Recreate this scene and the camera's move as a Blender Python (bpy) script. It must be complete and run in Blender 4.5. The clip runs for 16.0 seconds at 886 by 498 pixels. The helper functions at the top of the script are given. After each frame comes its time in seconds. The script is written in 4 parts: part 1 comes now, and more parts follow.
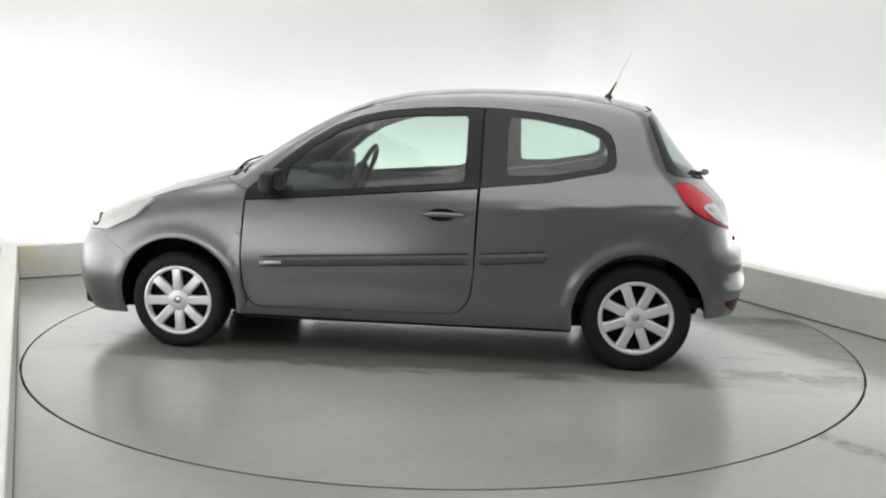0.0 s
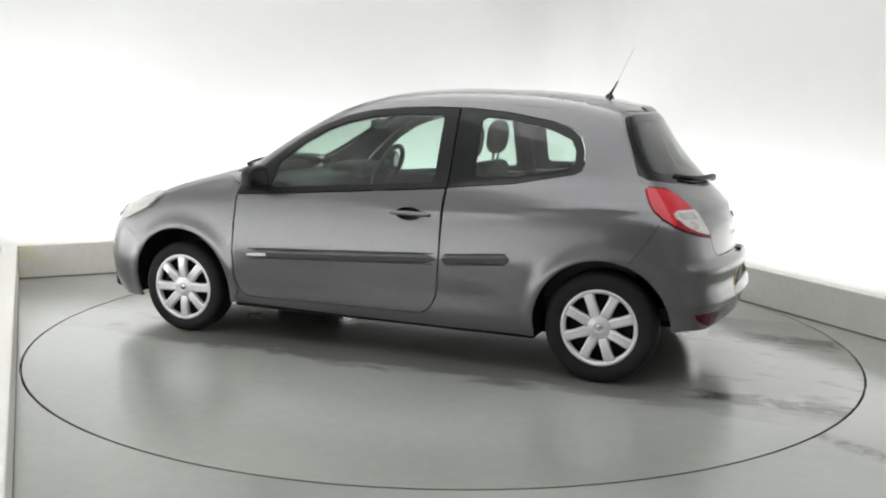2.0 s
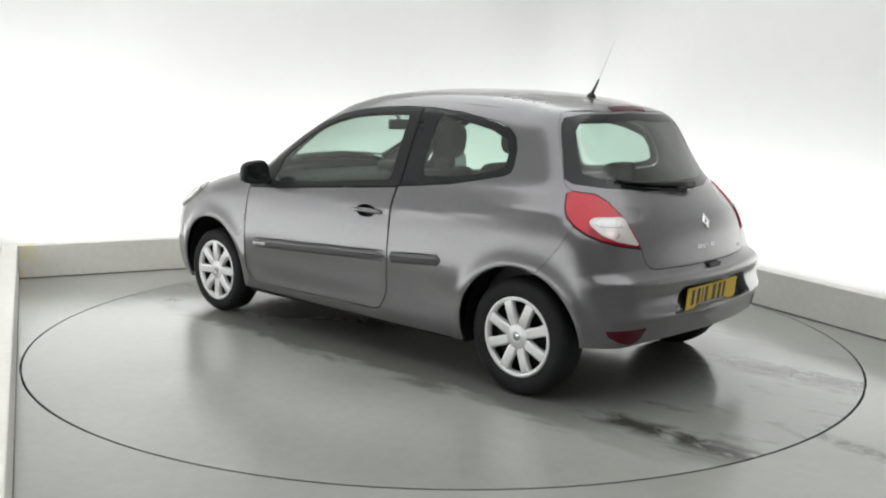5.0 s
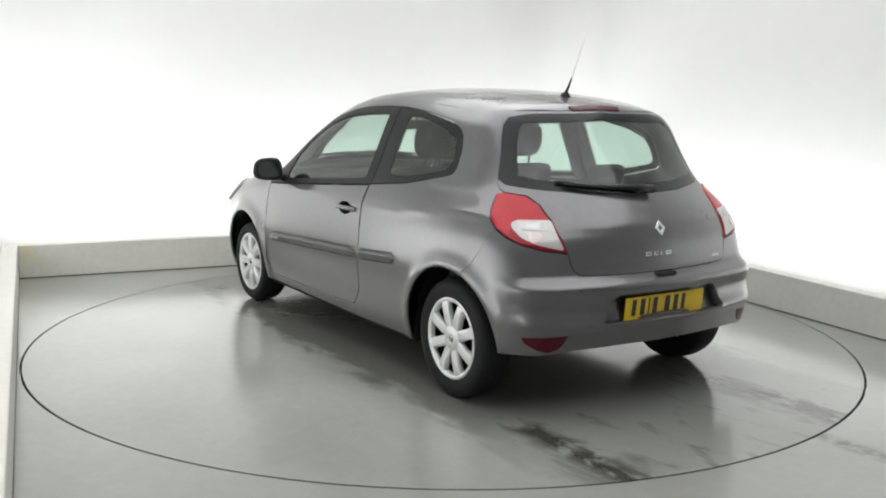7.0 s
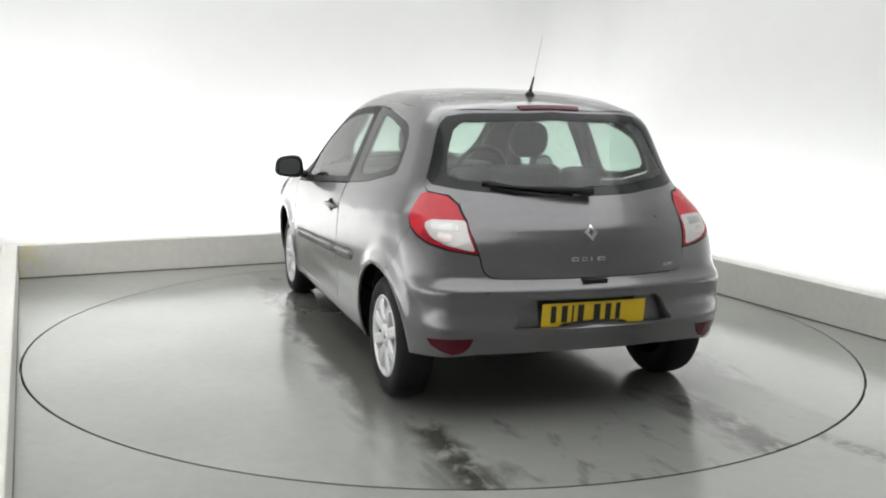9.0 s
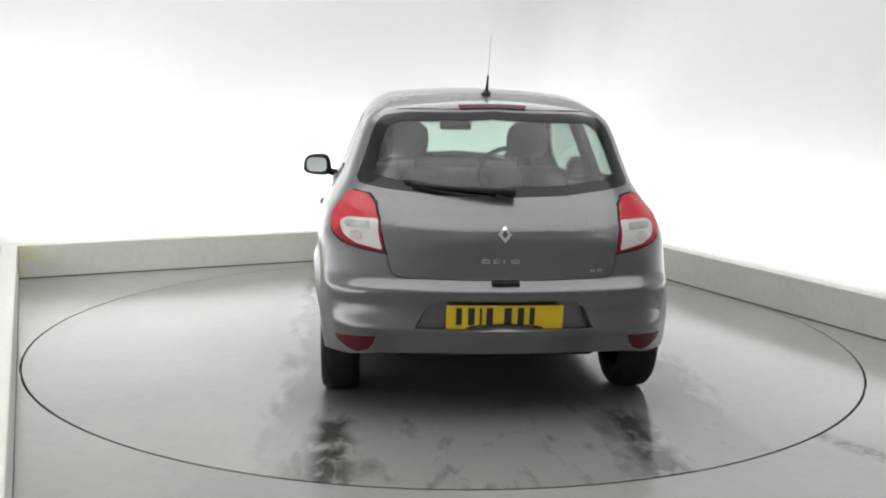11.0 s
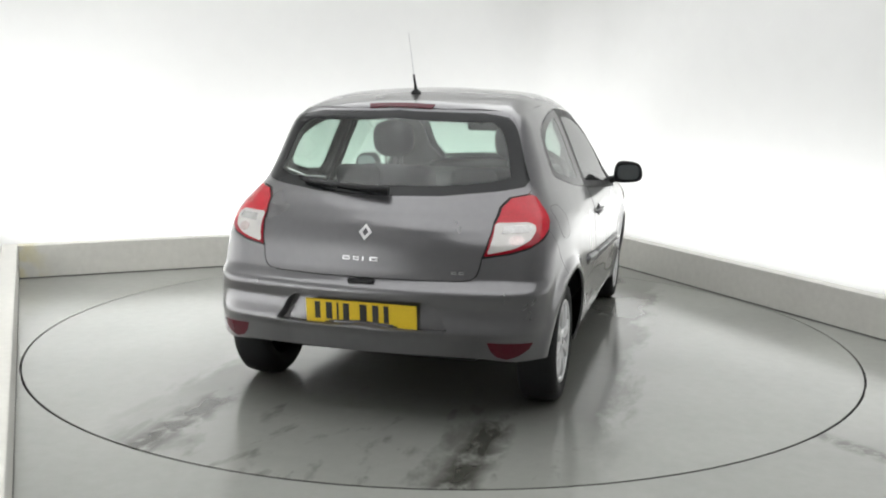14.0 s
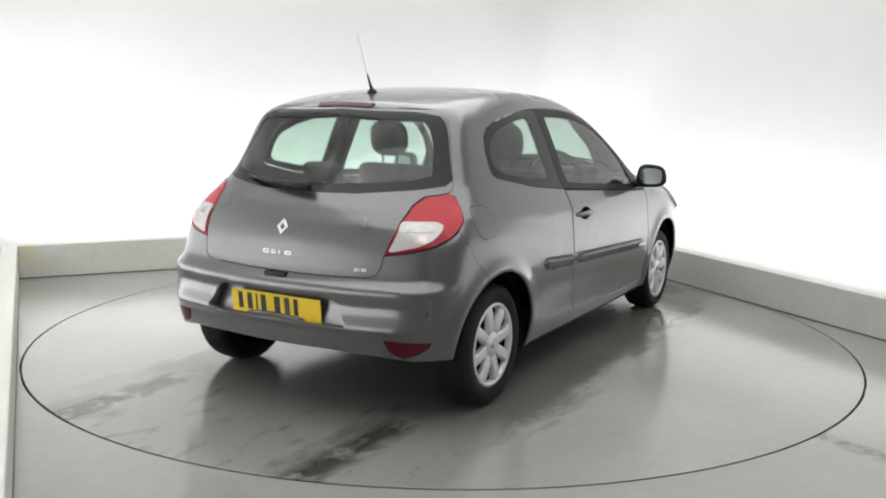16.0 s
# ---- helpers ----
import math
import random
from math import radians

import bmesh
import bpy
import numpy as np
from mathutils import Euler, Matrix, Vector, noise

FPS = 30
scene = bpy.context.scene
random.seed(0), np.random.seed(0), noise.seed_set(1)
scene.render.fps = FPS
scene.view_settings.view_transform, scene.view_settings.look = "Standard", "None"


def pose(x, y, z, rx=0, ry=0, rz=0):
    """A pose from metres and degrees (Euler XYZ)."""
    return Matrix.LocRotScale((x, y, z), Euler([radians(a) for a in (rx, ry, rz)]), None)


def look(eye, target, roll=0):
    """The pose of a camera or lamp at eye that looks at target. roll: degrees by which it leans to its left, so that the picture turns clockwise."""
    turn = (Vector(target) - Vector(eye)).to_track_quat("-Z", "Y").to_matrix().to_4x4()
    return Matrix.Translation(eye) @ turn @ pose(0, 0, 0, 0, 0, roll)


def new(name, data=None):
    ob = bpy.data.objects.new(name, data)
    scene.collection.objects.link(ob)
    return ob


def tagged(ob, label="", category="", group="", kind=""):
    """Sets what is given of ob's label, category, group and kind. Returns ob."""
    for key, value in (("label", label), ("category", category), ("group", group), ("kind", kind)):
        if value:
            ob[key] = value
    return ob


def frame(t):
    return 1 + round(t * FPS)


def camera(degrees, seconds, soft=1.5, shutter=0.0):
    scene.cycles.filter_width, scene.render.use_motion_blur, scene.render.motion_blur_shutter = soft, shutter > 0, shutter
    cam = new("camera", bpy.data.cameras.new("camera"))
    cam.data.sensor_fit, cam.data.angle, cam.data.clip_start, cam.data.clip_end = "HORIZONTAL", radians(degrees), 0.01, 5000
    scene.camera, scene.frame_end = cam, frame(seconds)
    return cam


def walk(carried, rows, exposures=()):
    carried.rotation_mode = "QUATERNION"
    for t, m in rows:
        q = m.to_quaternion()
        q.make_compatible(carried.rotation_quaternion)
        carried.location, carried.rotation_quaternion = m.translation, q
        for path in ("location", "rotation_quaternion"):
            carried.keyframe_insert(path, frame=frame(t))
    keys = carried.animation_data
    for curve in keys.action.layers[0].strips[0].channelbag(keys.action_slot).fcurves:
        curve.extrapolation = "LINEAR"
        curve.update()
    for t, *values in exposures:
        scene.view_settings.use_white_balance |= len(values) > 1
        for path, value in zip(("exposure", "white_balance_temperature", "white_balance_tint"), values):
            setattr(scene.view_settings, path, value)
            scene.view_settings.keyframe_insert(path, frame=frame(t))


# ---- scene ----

import mathutils

cam = camera(50.7, 16.0, soft=2.0)
EYE = Vector((0.0, -5.74, 1.441))
AIM = EYE + Vector((-0.00197, 0.98735, -0.15847))
walk(cam, [(0.0, look(EYE, AIM, 0.977)), (16.0, look(EYE, AIM, 0.977))])

ROOM_TURN = 25.44            # the booth stands askew to the camera
TABLE_R = 2.44
CAR_AT = (0.162, -0.106)     # middle of the wheelbase on the turntable


def car_angle(t):
    return 172.57 - 7.0145 * t


# ---- light ----
world = bpy.data.worlds.new("booth_air")
scene.world = world
world.use_nodes = True
world.node_tree.nodes["Background"].inputs[0].default_value = (1.0, 1.0, 1.0, 1)
world.node_tree.nodes["Background"].inputs[1].default_value = 0.02
scene.view_settings.exposure = 0.0
ROOM = pose(0, 0, 0, 0, 0, ROOM_TURN)


def area_lamp(name, m, sx, sy, watts, colour=(1, 1, 1), spread=180):
    li = bpy.data.lights.new(name, "AREA")
    li.shape, li.size, li.size_y, li.energy, li.color = "RECTANGLE", sx, sy, watts, colour
    li.spread = radians(spread)
    ob = new(name, li)
    ob.matrix_world = m
    return ob


# a luminous stretched ceiling and strip lights hidden in the trough behind the kerbs
area_lamp("ceiling_light", ROOM @ pose(0, -1.2, 3.56), 4.6, 7.2, 143, (0.985, 0.995, 1.0))
area_lamp("trough_light_back", ROOM @ pose(0, 2.92, 0.10, 166, 0, 0), 4.9, 0.14, 41, (0.985, 0.995, 1.0))
area_lamp("trough_light_right", ROOM @ pose(2.68, -0.55, 0.10, 166, 0, -90), 6.6, 0.14, 44, (0.985, 0.995, 1.0))
area_lamp("trough_light_left", ROOM @ pose(-2.72, -0.4, 0.10, 166, 0, 90), 6.0, 0.14, 84, (0.985, 0.995, 1.0))


# ---- materials ----
def node(nt, kind, **inputs):
    n = nt.nodes.new(kind)
    for key, value in inputs.items():
        n.inputs[key.replace("_", " ")].default_value = value
    return n


def math_node(nt, op, a, b=None, clamp=False):
    n = nt.nodes.new("ShaderNodeMath")
    n.operation, n.use_clamp = op, clamp
    for i, v in enumerate((a, b)):
        if v is None:
            continue
        if isinstance(v, (int, float)):
            n.inputs[i].default_value = v
        else:
            nt.links.new(v, n.inputs[i])
    return n.outputs[0]


def span(nt, v, a, b, lo=0.0, hi=1.0):
    n = nt.nodes.new("ShaderNodeMapRange")
    n.interpolation_type = "SMOOTHSTEP"
    n.inputs[1].default_value, n.inputs[2].default_value, n.inputs[3].default_value, n.inputs[4].default_value = a, b, lo, hi
    nt.links.new(v, n.inputs[0])
    return n.outputs[0]


def material(name, colour, rough=0.5, metal=0.0, vary=0.08, scale=6.0, bump=0.0, bump_scale=60.0, coat=0.0, spec=0.5, rough_vary=0.06, coat_rough=0.06):
    """A principled surface with mottling at two scales and a fine relief."""
    mat = bpy.data.materials.new(name)
    mat.use_nodes = True
    nt = mat.node_tree
    b = nt.nodes["Principled BSDF"]
    b.inputs["Metallic"].default_value = metal
    b.inputs["Coat Weight"].default_value = coat
    b.inputs["Coat Roughness"].default_value = coat_rough
    b.inputs["Specular IOR Level"].default_value = spec
    tc = nt.nodes.new("ShaderNodeTexCoord")
    n1 = node(nt, "ShaderNodeTexNoise", Scale=scale, Detail=4.0)
    n2 = node(nt, "ShaderNodeTexNoise", Scale=scale * 9, Detail=3.0)
    for n in (n1, n2):
        nt.links.new(tc.outputs["Object"], n.inputs["Vector"])
    add = nt.nodes.new("ShaderNodeMath")
    add.operation = "ADD"
    nt.links.new(n1.outputs["Fac"], add.inputs[0])
    nt.links.new(n2.outputs["Fac"], add.inputs[1])
    ramp = nt.nodes.new("ShaderNodeMapRange")
    ramp.inputs[1].default_value, ramp.inputs[2].default_value = 0.6, 1.4
    ramp.inputs[3].default_value, ramp.inputs[4].default_value = 1 - vary, 1 + vary
    nt.links.new(add.outputs[0], ramp.inputs[0])
    mul = nt.nodes.new("ShaderNodeVectorMath")
    mul.operation = "SCALE"
    mul.inputs[0].default_value = colour
    nt.links.new(ramp.outputs[0], mul.inputs["Scale"])
    nt.links.new(mul.outputs[0], b.inputs["Base Color"])
    rr = nt.nodes.new("ShaderNodeMapRange")
    rr.inputs[1].default_value, rr.inputs[2].default_value = 0.3, 0.7
    rr.inputs[3].default_value, rr.inputs[4].default_value = max(0.02, rough - rough_vary), rough + rough_vary
    nt.links.new(n1.outputs["Fac"], rr.inputs[0])
    nt.links.new(rr.outputs[0], b.inputs["Roughness"])
    if bump:
        n3 = node(nt, "ShaderNodeTexNoise", Scale=bump_scale, Detail=4.0)
        nt.links.new(tc.outputs["Object"], n3.inputs["Vector"])
        bp = node(nt, "ShaderNodeBump", Strength=bump, Distance=0.01)
        nt.links.new(n3.outputs["Fac"], bp.inputs["Height"])
        nt.links.new(bp.outputs["Normal"], b.inputs["Normal"])
    return mat


def glass_material(name, tint, film_most=0.065, film_from=0.36):
    """Thin window glass: a tinted clear sheet with a mirror skin and a pale streaky film that paints both water streaks
    and reflected haze.
    """
    mat = bpy.data.materials.new(name)
    mat.use_nodes = True
    nt = mat.node_tree
    nt.nodes.remove(nt.nodes["Principled BSDF"])
    tr = node(nt, "ShaderNodeBsdfTransparent", Color=(*tint, 1))
    film = node(nt, "ShaderNodeBsdfDiffuse", Color=(0.62, 0.66, 0.64, 1))
    tc = nt.nodes.new("ShaderNodeTexCoord")
    mp = nt.nodes.new("ShaderNodeMapping")
    mp.inputs["Scale"].default_value = (5.0, 5.0, 1.6)
    nt.links.new(tc.outputs["Object"], mp.inputs["Vector"])
    ns = node(nt, "ShaderNodeTexNoise", Scale=2.2, Detail=6.0, Roughness=0.62)
    nt.links.new(mp.outputs[0], ns.inputs["Vector"])
    haze = nt.nodes.new("ShaderNodeMixShader")
    nt.links.new(span(nt, ns.outputs["Fac"], film_from, 0.76, 0.010, film_most), haze.inputs[0])
    nt.links.new(tr.outputs[0], haze.inputs[1])
    nt.links.new(film.outputs[0], haze.inputs[2])
    gl = node(nt, "ShaderNodeBsdfGlossy", Roughness=0.03)
    lw = node(nt, "ShaderNodeLayerWeight", Blend=0.5)
    pw = nt.nodes.new("ShaderNodeMath")
    pw.operation = "POWER"
    pw.inputs[1].default_value = 4.0
    nt.links.new(lw.outputs["Facing"], pw.inputs[0])
    fr = nt.nodes.new("ShaderNodeMapRange")
    fr.inputs[3].default_value, fr.inputs[4].default_value = 0.07, 1.0
    nt.links.new(pw.outputs[0], fr.inputs[0])
    mix = nt.nodes.new("ShaderNodeMixShader")
    nt.links.new(fr.outputs[0], mix.inputs[0])
    nt.links.new(haze.outputs[0], mix.inputs[1])
    nt.links.new(gl.outputs[0], mix.inputs[2])
    nt.links.new(mix.outputs[0], nt.nodes["Material Output"].inputs["Surface"])
    return mat


M_PAINT = material("grey_metallic_paint", (0.137, 0.135, 0.141), 0.30, 0.75, 0.05, 3.0, coat=1.0, rough_vary=0.03, coat_rough=0.09)
M_BLACK = material("black_trim_plastic", (0.012, 0.012, 0.013), 0.42, 0.0, 0.15, 12.0, spec=0.25)
M_FRIT = material("black_glass_border", (0.012, 0.013, 0.014), 0.12, 0.0, 0.1, 5.0, spec=0.30)
M_DARK = material("dark_underbody", (0.012, 0.012, 0.012), 0.8, 0.0, 0.2, 8.0, spec=0.1)
M_RUBBER = material("tyre_rubber", (0.016, 0.016, 0.017), 0.6, 0.0, 0.2, 10.0, 0.2, 150, spec=0.14)
M_SILVER = material("silver_wheel_paint", (0.66, 0.66, 0.67), 0.34, 0.45, 0.05, 6.0, rough_vary=0.03)
M_CHROME = material("bright_chrome", (0.85, 0.85, 0.86), 0.12, 1.0, 0.02, 5.0)
M_MIRROR = material("silvered_mirror_glass", (0.18, 0.195, 0.20), 0.05, 1.0, 0.03, 5.0, rough_vary=0.01)
M_STRIP = material("satin_grey_moulding", (0.115, 0.114, 0.118), 0.34, 0.6, 0.05, 6.0, spec=0.4)
M_RED = material("red_lamp_lens", (0.46, 0.006, 0.020), 0.10, 0.0, 0.18, 9.0, spec=0.4, coat=0.2)
M_DEEPRED = material("deep_red_lamp_lens", (0.30, 0.006, 0.020), 0.12, 0.0, 0.15, 20.0, spec=0.35)
M_DARKRED = material("dark_red_reflector", (0.075, 0.004, 0.012), 0.2, 0.0, 0.1, 30.0, spec=0.3)
M_CLEAR = material("clear_lamp_lens", (0.55, 0.53, 0.515), 0.15, 0.2, 0.08, 22.0, coat=0.6)
M_BULB = material("grey_lamp_reflector", (0.46, 0.455, 0.45), 0.16, 0.6, 0.45, 12.0, coat=1.0)
M_PINK = material("pinkish_lamp_reflector", (0.54, 0.46, 0.45), 0.16, 0.5, 0.5, 14.0, coat=1.0)
M_BADGE = material("dull_badge_chrome", (0.48, 0.48, 0.49), 0.25, 1.0, 0.05, 8.0)
M_YELLOW = material("yellow_number_plate", (0.72, 0.50, 0.02), 0.35, 0.0, 0.06, 10.0)
M_PLATE_BLACK = material("black_plate_print", (0.02, 0.02, 0.02), 0.4)
M_SEAT = material("dark_seat_cloth", (0.022, 0.023, 0.025), 0.85, 0.0, 0.2, 20.0, 0.3, 300)
M_INTERIOR = material("grey_cabin_plastic", (0.020, 0.022, 0.022), 0.6, 0.0, 0.12, 15.0)
M_LINER = material("pale_headlining", (0.20, 0.20, 0.195), 0.9, 0.0, 0.08, 15.0)
M_GLASS = glass_material("green_tinted_glass", (0.70, 0.82, 0.755))
# stronger film here: milky wall reflections painted in along with water streaks
M_MILKY = glass_material("milky_rear_glass", (0.66, 0.78, 0.715), 0.18, 0.46)
M_WALL = material("white_booth_wall", (0.80, 0.80, 0.79), 0.85, 0.0, 0.015, 0.6)
M_UNSEEN_WALL = material("pale_unseen_wall_paint", (0.74, 0.74, 0.73), 0.8, 0.0, 0.1, 1.0)
M_JOINT = material("dirty_joint", (0.10, 0.10, 0.09), 0.8, 0.0, 0.4, 3.0)
M_KERB = material("scuffed_cream_kerb", (0.60, 0.59, 0.55), 0.6, 0.0, 0.07, 2.5, 0.1, 40)


def stain_kerb():
    """A yellowed smear at the corner of the back kerb."""
    nt = M_KERB.node_tree
    b = nt.nodes["Principled BSDF"]
    old = b.inputs["Base Color"].links[0].from_socket
    tc = nt.nodes.new("ShaderNodeTexCoord")
    sep = nt.nodes.new("ShaderNodeSeparateXYZ")
    nt.links.new(tc.outputs["Object"], sep.inputs[0])
    blur = node(nt, "ShaderNodeTexNoise", Scale=9.0, Detail=3.0)
    nt.links.new(tc.outputs["Object"], blur.inputs["Vector"])
    fac = math_node(nt, "MULTIPLY", span(nt, sep.outputs[0], -2.12, -2.36), span(nt, blur.outputs["Fac"], 0.35, 0.62))
    fac = math_node(nt, "MULTIPLY", fac, math_node(nt, "MULTIPLY", span(nt, sep.outputs[1], 2.3, 2.6), 0.55))
    mix = nt.nodes.new("ShaderNodeMix")
    mix.data_type = "RGBA"
    mix.inputs[7].default_value = (0.62, 0.55, 0.28, 1)
    nt.links.new(fac, mix.inputs[0])
    nt.links.new(old, mix.inputs[6])
    nt.links.new(mix.outputs[2], b.inputs["Base Color"])


# ---- mesh helpers ----
def part(name, bm, mat, parent, label="", smooth=False, m=None):
    me = bpy.data.meshes.new(name)
    bm.normal_update()
    bm.to_mesh(me)
    bm.free()
    if mat:
        me.materials.append(mat)
    if smooth:
        me.shade_smooth()
    ob = new(name, me)
    if parent:
        ob.parent = parent
    if m is not None:
        ob.matrix_basis = m
    if label:
        ob["label"] = label
    return ob


def box_bm(x0, x1, y0, y1, z0, z1, bevel=0.0, seg=2, bm=None):
    bm = bm or bmesh.new()
    r = bmesh.ops.create_cube(bm, size=1.0)
    for v in r["verts"]:
        v.co = Vector((x0 + (v.co.x + 0.5) * (x1 - x0), y0 + (v.co.y + 0.5) * (y1 - y0), z0 + (v.co.z + 0.5) * (z1 - z0)))
    if bevel:
        ed = list({e for v in r["verts"] for e in v.link_edges})
        bmesh.ops.bevel(bm, geom=ed, offset=bevel, segments=seg, profile=0.5, affect="EDGES")
    return bm


def lathe_bm(profile, seg=48, axis="y", bm=None):
    """Rings of (radius, along) round the y axis."""
    bm = bm or bmesh.new()
    rings = []
    for r, a in profile:
        rings.append([bm.verts.new((r * math.cos(2 * math.pi * k / seg), a, r * math.sin(2 * math.pi * k / seg))) for k in range(seg)])
    for i in range(len(rings) - 1):
        for k in range(seg):
            bm.faces.new((rings[i][k], rings[i][(k + 1) % seg], rings[i + 1][(k + 1) % seg], rings[i + 1][k]))
    return bm


def tube_bm(points, radii, seg=10, bm=None):
    bm = bm or bmesh.new()
    rings = []
    pts = [Vector(p) for p in points]
    for i, p in enumerate(pts):
        d = (pts[min(i + 1, len(pts) - 1)] - pts[max(i - 1, 0)]).normalized()
        q = d.to_track_quat("Z", "Y")
        rings.append([bm.verts.new(p + q @ Vector((radii[i] * math.cos(2 * math.pi * k / seg), radii[i] * math.sin(2 * math.pi * k / seg), 0))) for k in range(seg)])
    for i in range(len(rings) - 1):
        for k in range(seg):
            bm.faces.new((rings[i][k], rings[i][(k + 1) % seg], rings[i + 1][(k + 1) % seg], rings[i + 1][k]))
    bm.faces.new(rings[0][::-1])
    bm.faces.new(rings[-1])
    return bm


# ---- the booth ----
def build_booth():
    bm = bmesh.new()
    seg = 128
    ring = [bm.verts.new((TABLE_R * math.cos(2 * math.pi * k / seg), TABLE_R * math.sin(2 * math.pi * k / seg), 0)) for k in range(seg)]
    low = [bm.verts.new((v.co.x, v.co.y, -0.05)) for v in ring]
    side = 12.0
    outer = []
    for v in ring:
        k = side / max(abs(v.co.x), abs(v.co.y))
        outer.append(bm.verts.new((v.co.x * k, v.co.y * k, 0)))
    for k in range(seg):
        j = (k + 1) % seg
        bm.faces.new((ring[k], outer[k], outer[j], ring[j]))
        bm.faces.new((low[k], ring[k], ring[j], low[j]))
    bm.faces.new(low)
    fl = part("floor", bm, M_FLOOR, None)
    tagged(fl, "smooth grey painted concrete floor round the turntable", "floor", kind="structure")

    # cyclorama: three walls with rounded corners, open towards the camera
    path = []
    P0, P1, Q0, Q1, R = -3.12, 3.10, -4.1, 3.36, 0.55
    path.append((P1, Q0))
    for cx, cy, a0 in ((P1 - R, Q1 - R, 0), (P0 + R, Q1 - R, 90)):
        for k in range(13):
            a = radians(a0 + 90 * k / 12)
            path.append((cx + R * math.cos(a), cy + R * math.sin(a)))
    path.append((P0, Q0))
    bm = bmesh.new()
    rows = []
    for z, grow in ((-0.02, 0.0), (3.6, 0.0), (3.6, 0.12), (-0.02, 0.12)):
        rows.append([bm.verts.new((x * (1 + grow / 3), y * (1 + grow / 5), z)) for x, y in path])
    for i in range(4):
        for k in range(len(path) - 1):
            bm.faces.new((rows[i][k + 1], rows[i][k], rows[(i + 1) % 4][k], rows[(i + 1) % 4][k + 1]))
    for k in (0, -1):
        bm.faces.new([r[k] for r in rows])
    bmesh.ops.recalc_face_normals(bm, faces=bm.faces)
    w = part("wall_cyclorama", bm, M_WALL, None, smooth=False, m=ROOM)
    for f in w.data.polygons:
        f.use_smooth = abs(f.normal.z) < 0.5 and len(f.vertices) == 4
    tagged(w, "seamless white photo booth wall with rounded corners", "wall", kind="structure")
    # unseen walls added round the camera to set what the car reflects
    for name, b in (("wall_unseen_left", (-3.6, -3.45, -8.0, -4.05, 0, 3.6)), ("wall_unseen_right", (3.45, 3.6, -8.0, -4.05, 0, 3.6)), ("wall_unseen_back", (-3.6, 3.6, -8.15, -8.0, 0, 3.6))):
        tagged(part(name, box_bm(*b), M_UNSEEN_WALL, None, m=ROOM), "plain pale unseen wall added to tune the car's reflections", "wall", kind="structure")
    for name, b in (("wall_unseen_jamb_left", (-3.6, -3.125, -4.2, -4.105, 0, 3.6)), ("wall_unseen_jamb_right", (3.105, 3.6, -4.2, -4.105, 0, 3.6))):
        tagged(part(name, box_bm(*b), M_UNSEEN_WALL, None, m=ROOM), "plain pale unseen wall added to tune the car's reflections", "wall", kind="structure")
    c = part("ceiling", box_bm(-3.8, 3.8, -8.3, 3.8, 3.605, 3.75), M_WALL, None, m=ROOM)
    tagged(c, "white stretched booth ceiling", "ceiling", kind="structure")

    for name, b, lab in (("kerb_back", (-2.384, 2.449, 2.69, 2.80, 0, 0.262), "low cream kerb with scuffs along the booth wall"),
                         ("kerb_right", (2.45, 2.56, -3.9, 2.80, 0, 0.262), "low cream kerb with scuffs along the booth wall"),
                         ("kerb_left", (-0.11, 0.0, -3.2, 2.80, 0, 0.262), "low white kerb along the booth wall")):
        k = part(name, box_bm(*b, 0.006, 2), M_KERB, None, m=ROOM @ pose(-2.454, 0, 0, 0, 0, -1.38) if name == "kerb_left" else ROOM)
        tagged(k, lab, "kerb", kind="structure")
        x0, x1, y0, y1 = b[:4]
        joint = {"kerb_back": (x0, x1, y0 - 0.004, y0 + 0.01), "kerb_right": (x0 - 0.004, x0 + 0.01, y0, 2.686), "kerb_left": (x1 - 0.01, x1 + 0.004, y0, 2.686)}[name]
        part("base_joint", box_bm(*joint, 0, 0.009), M_JOINT, k, "dark dirty joint")


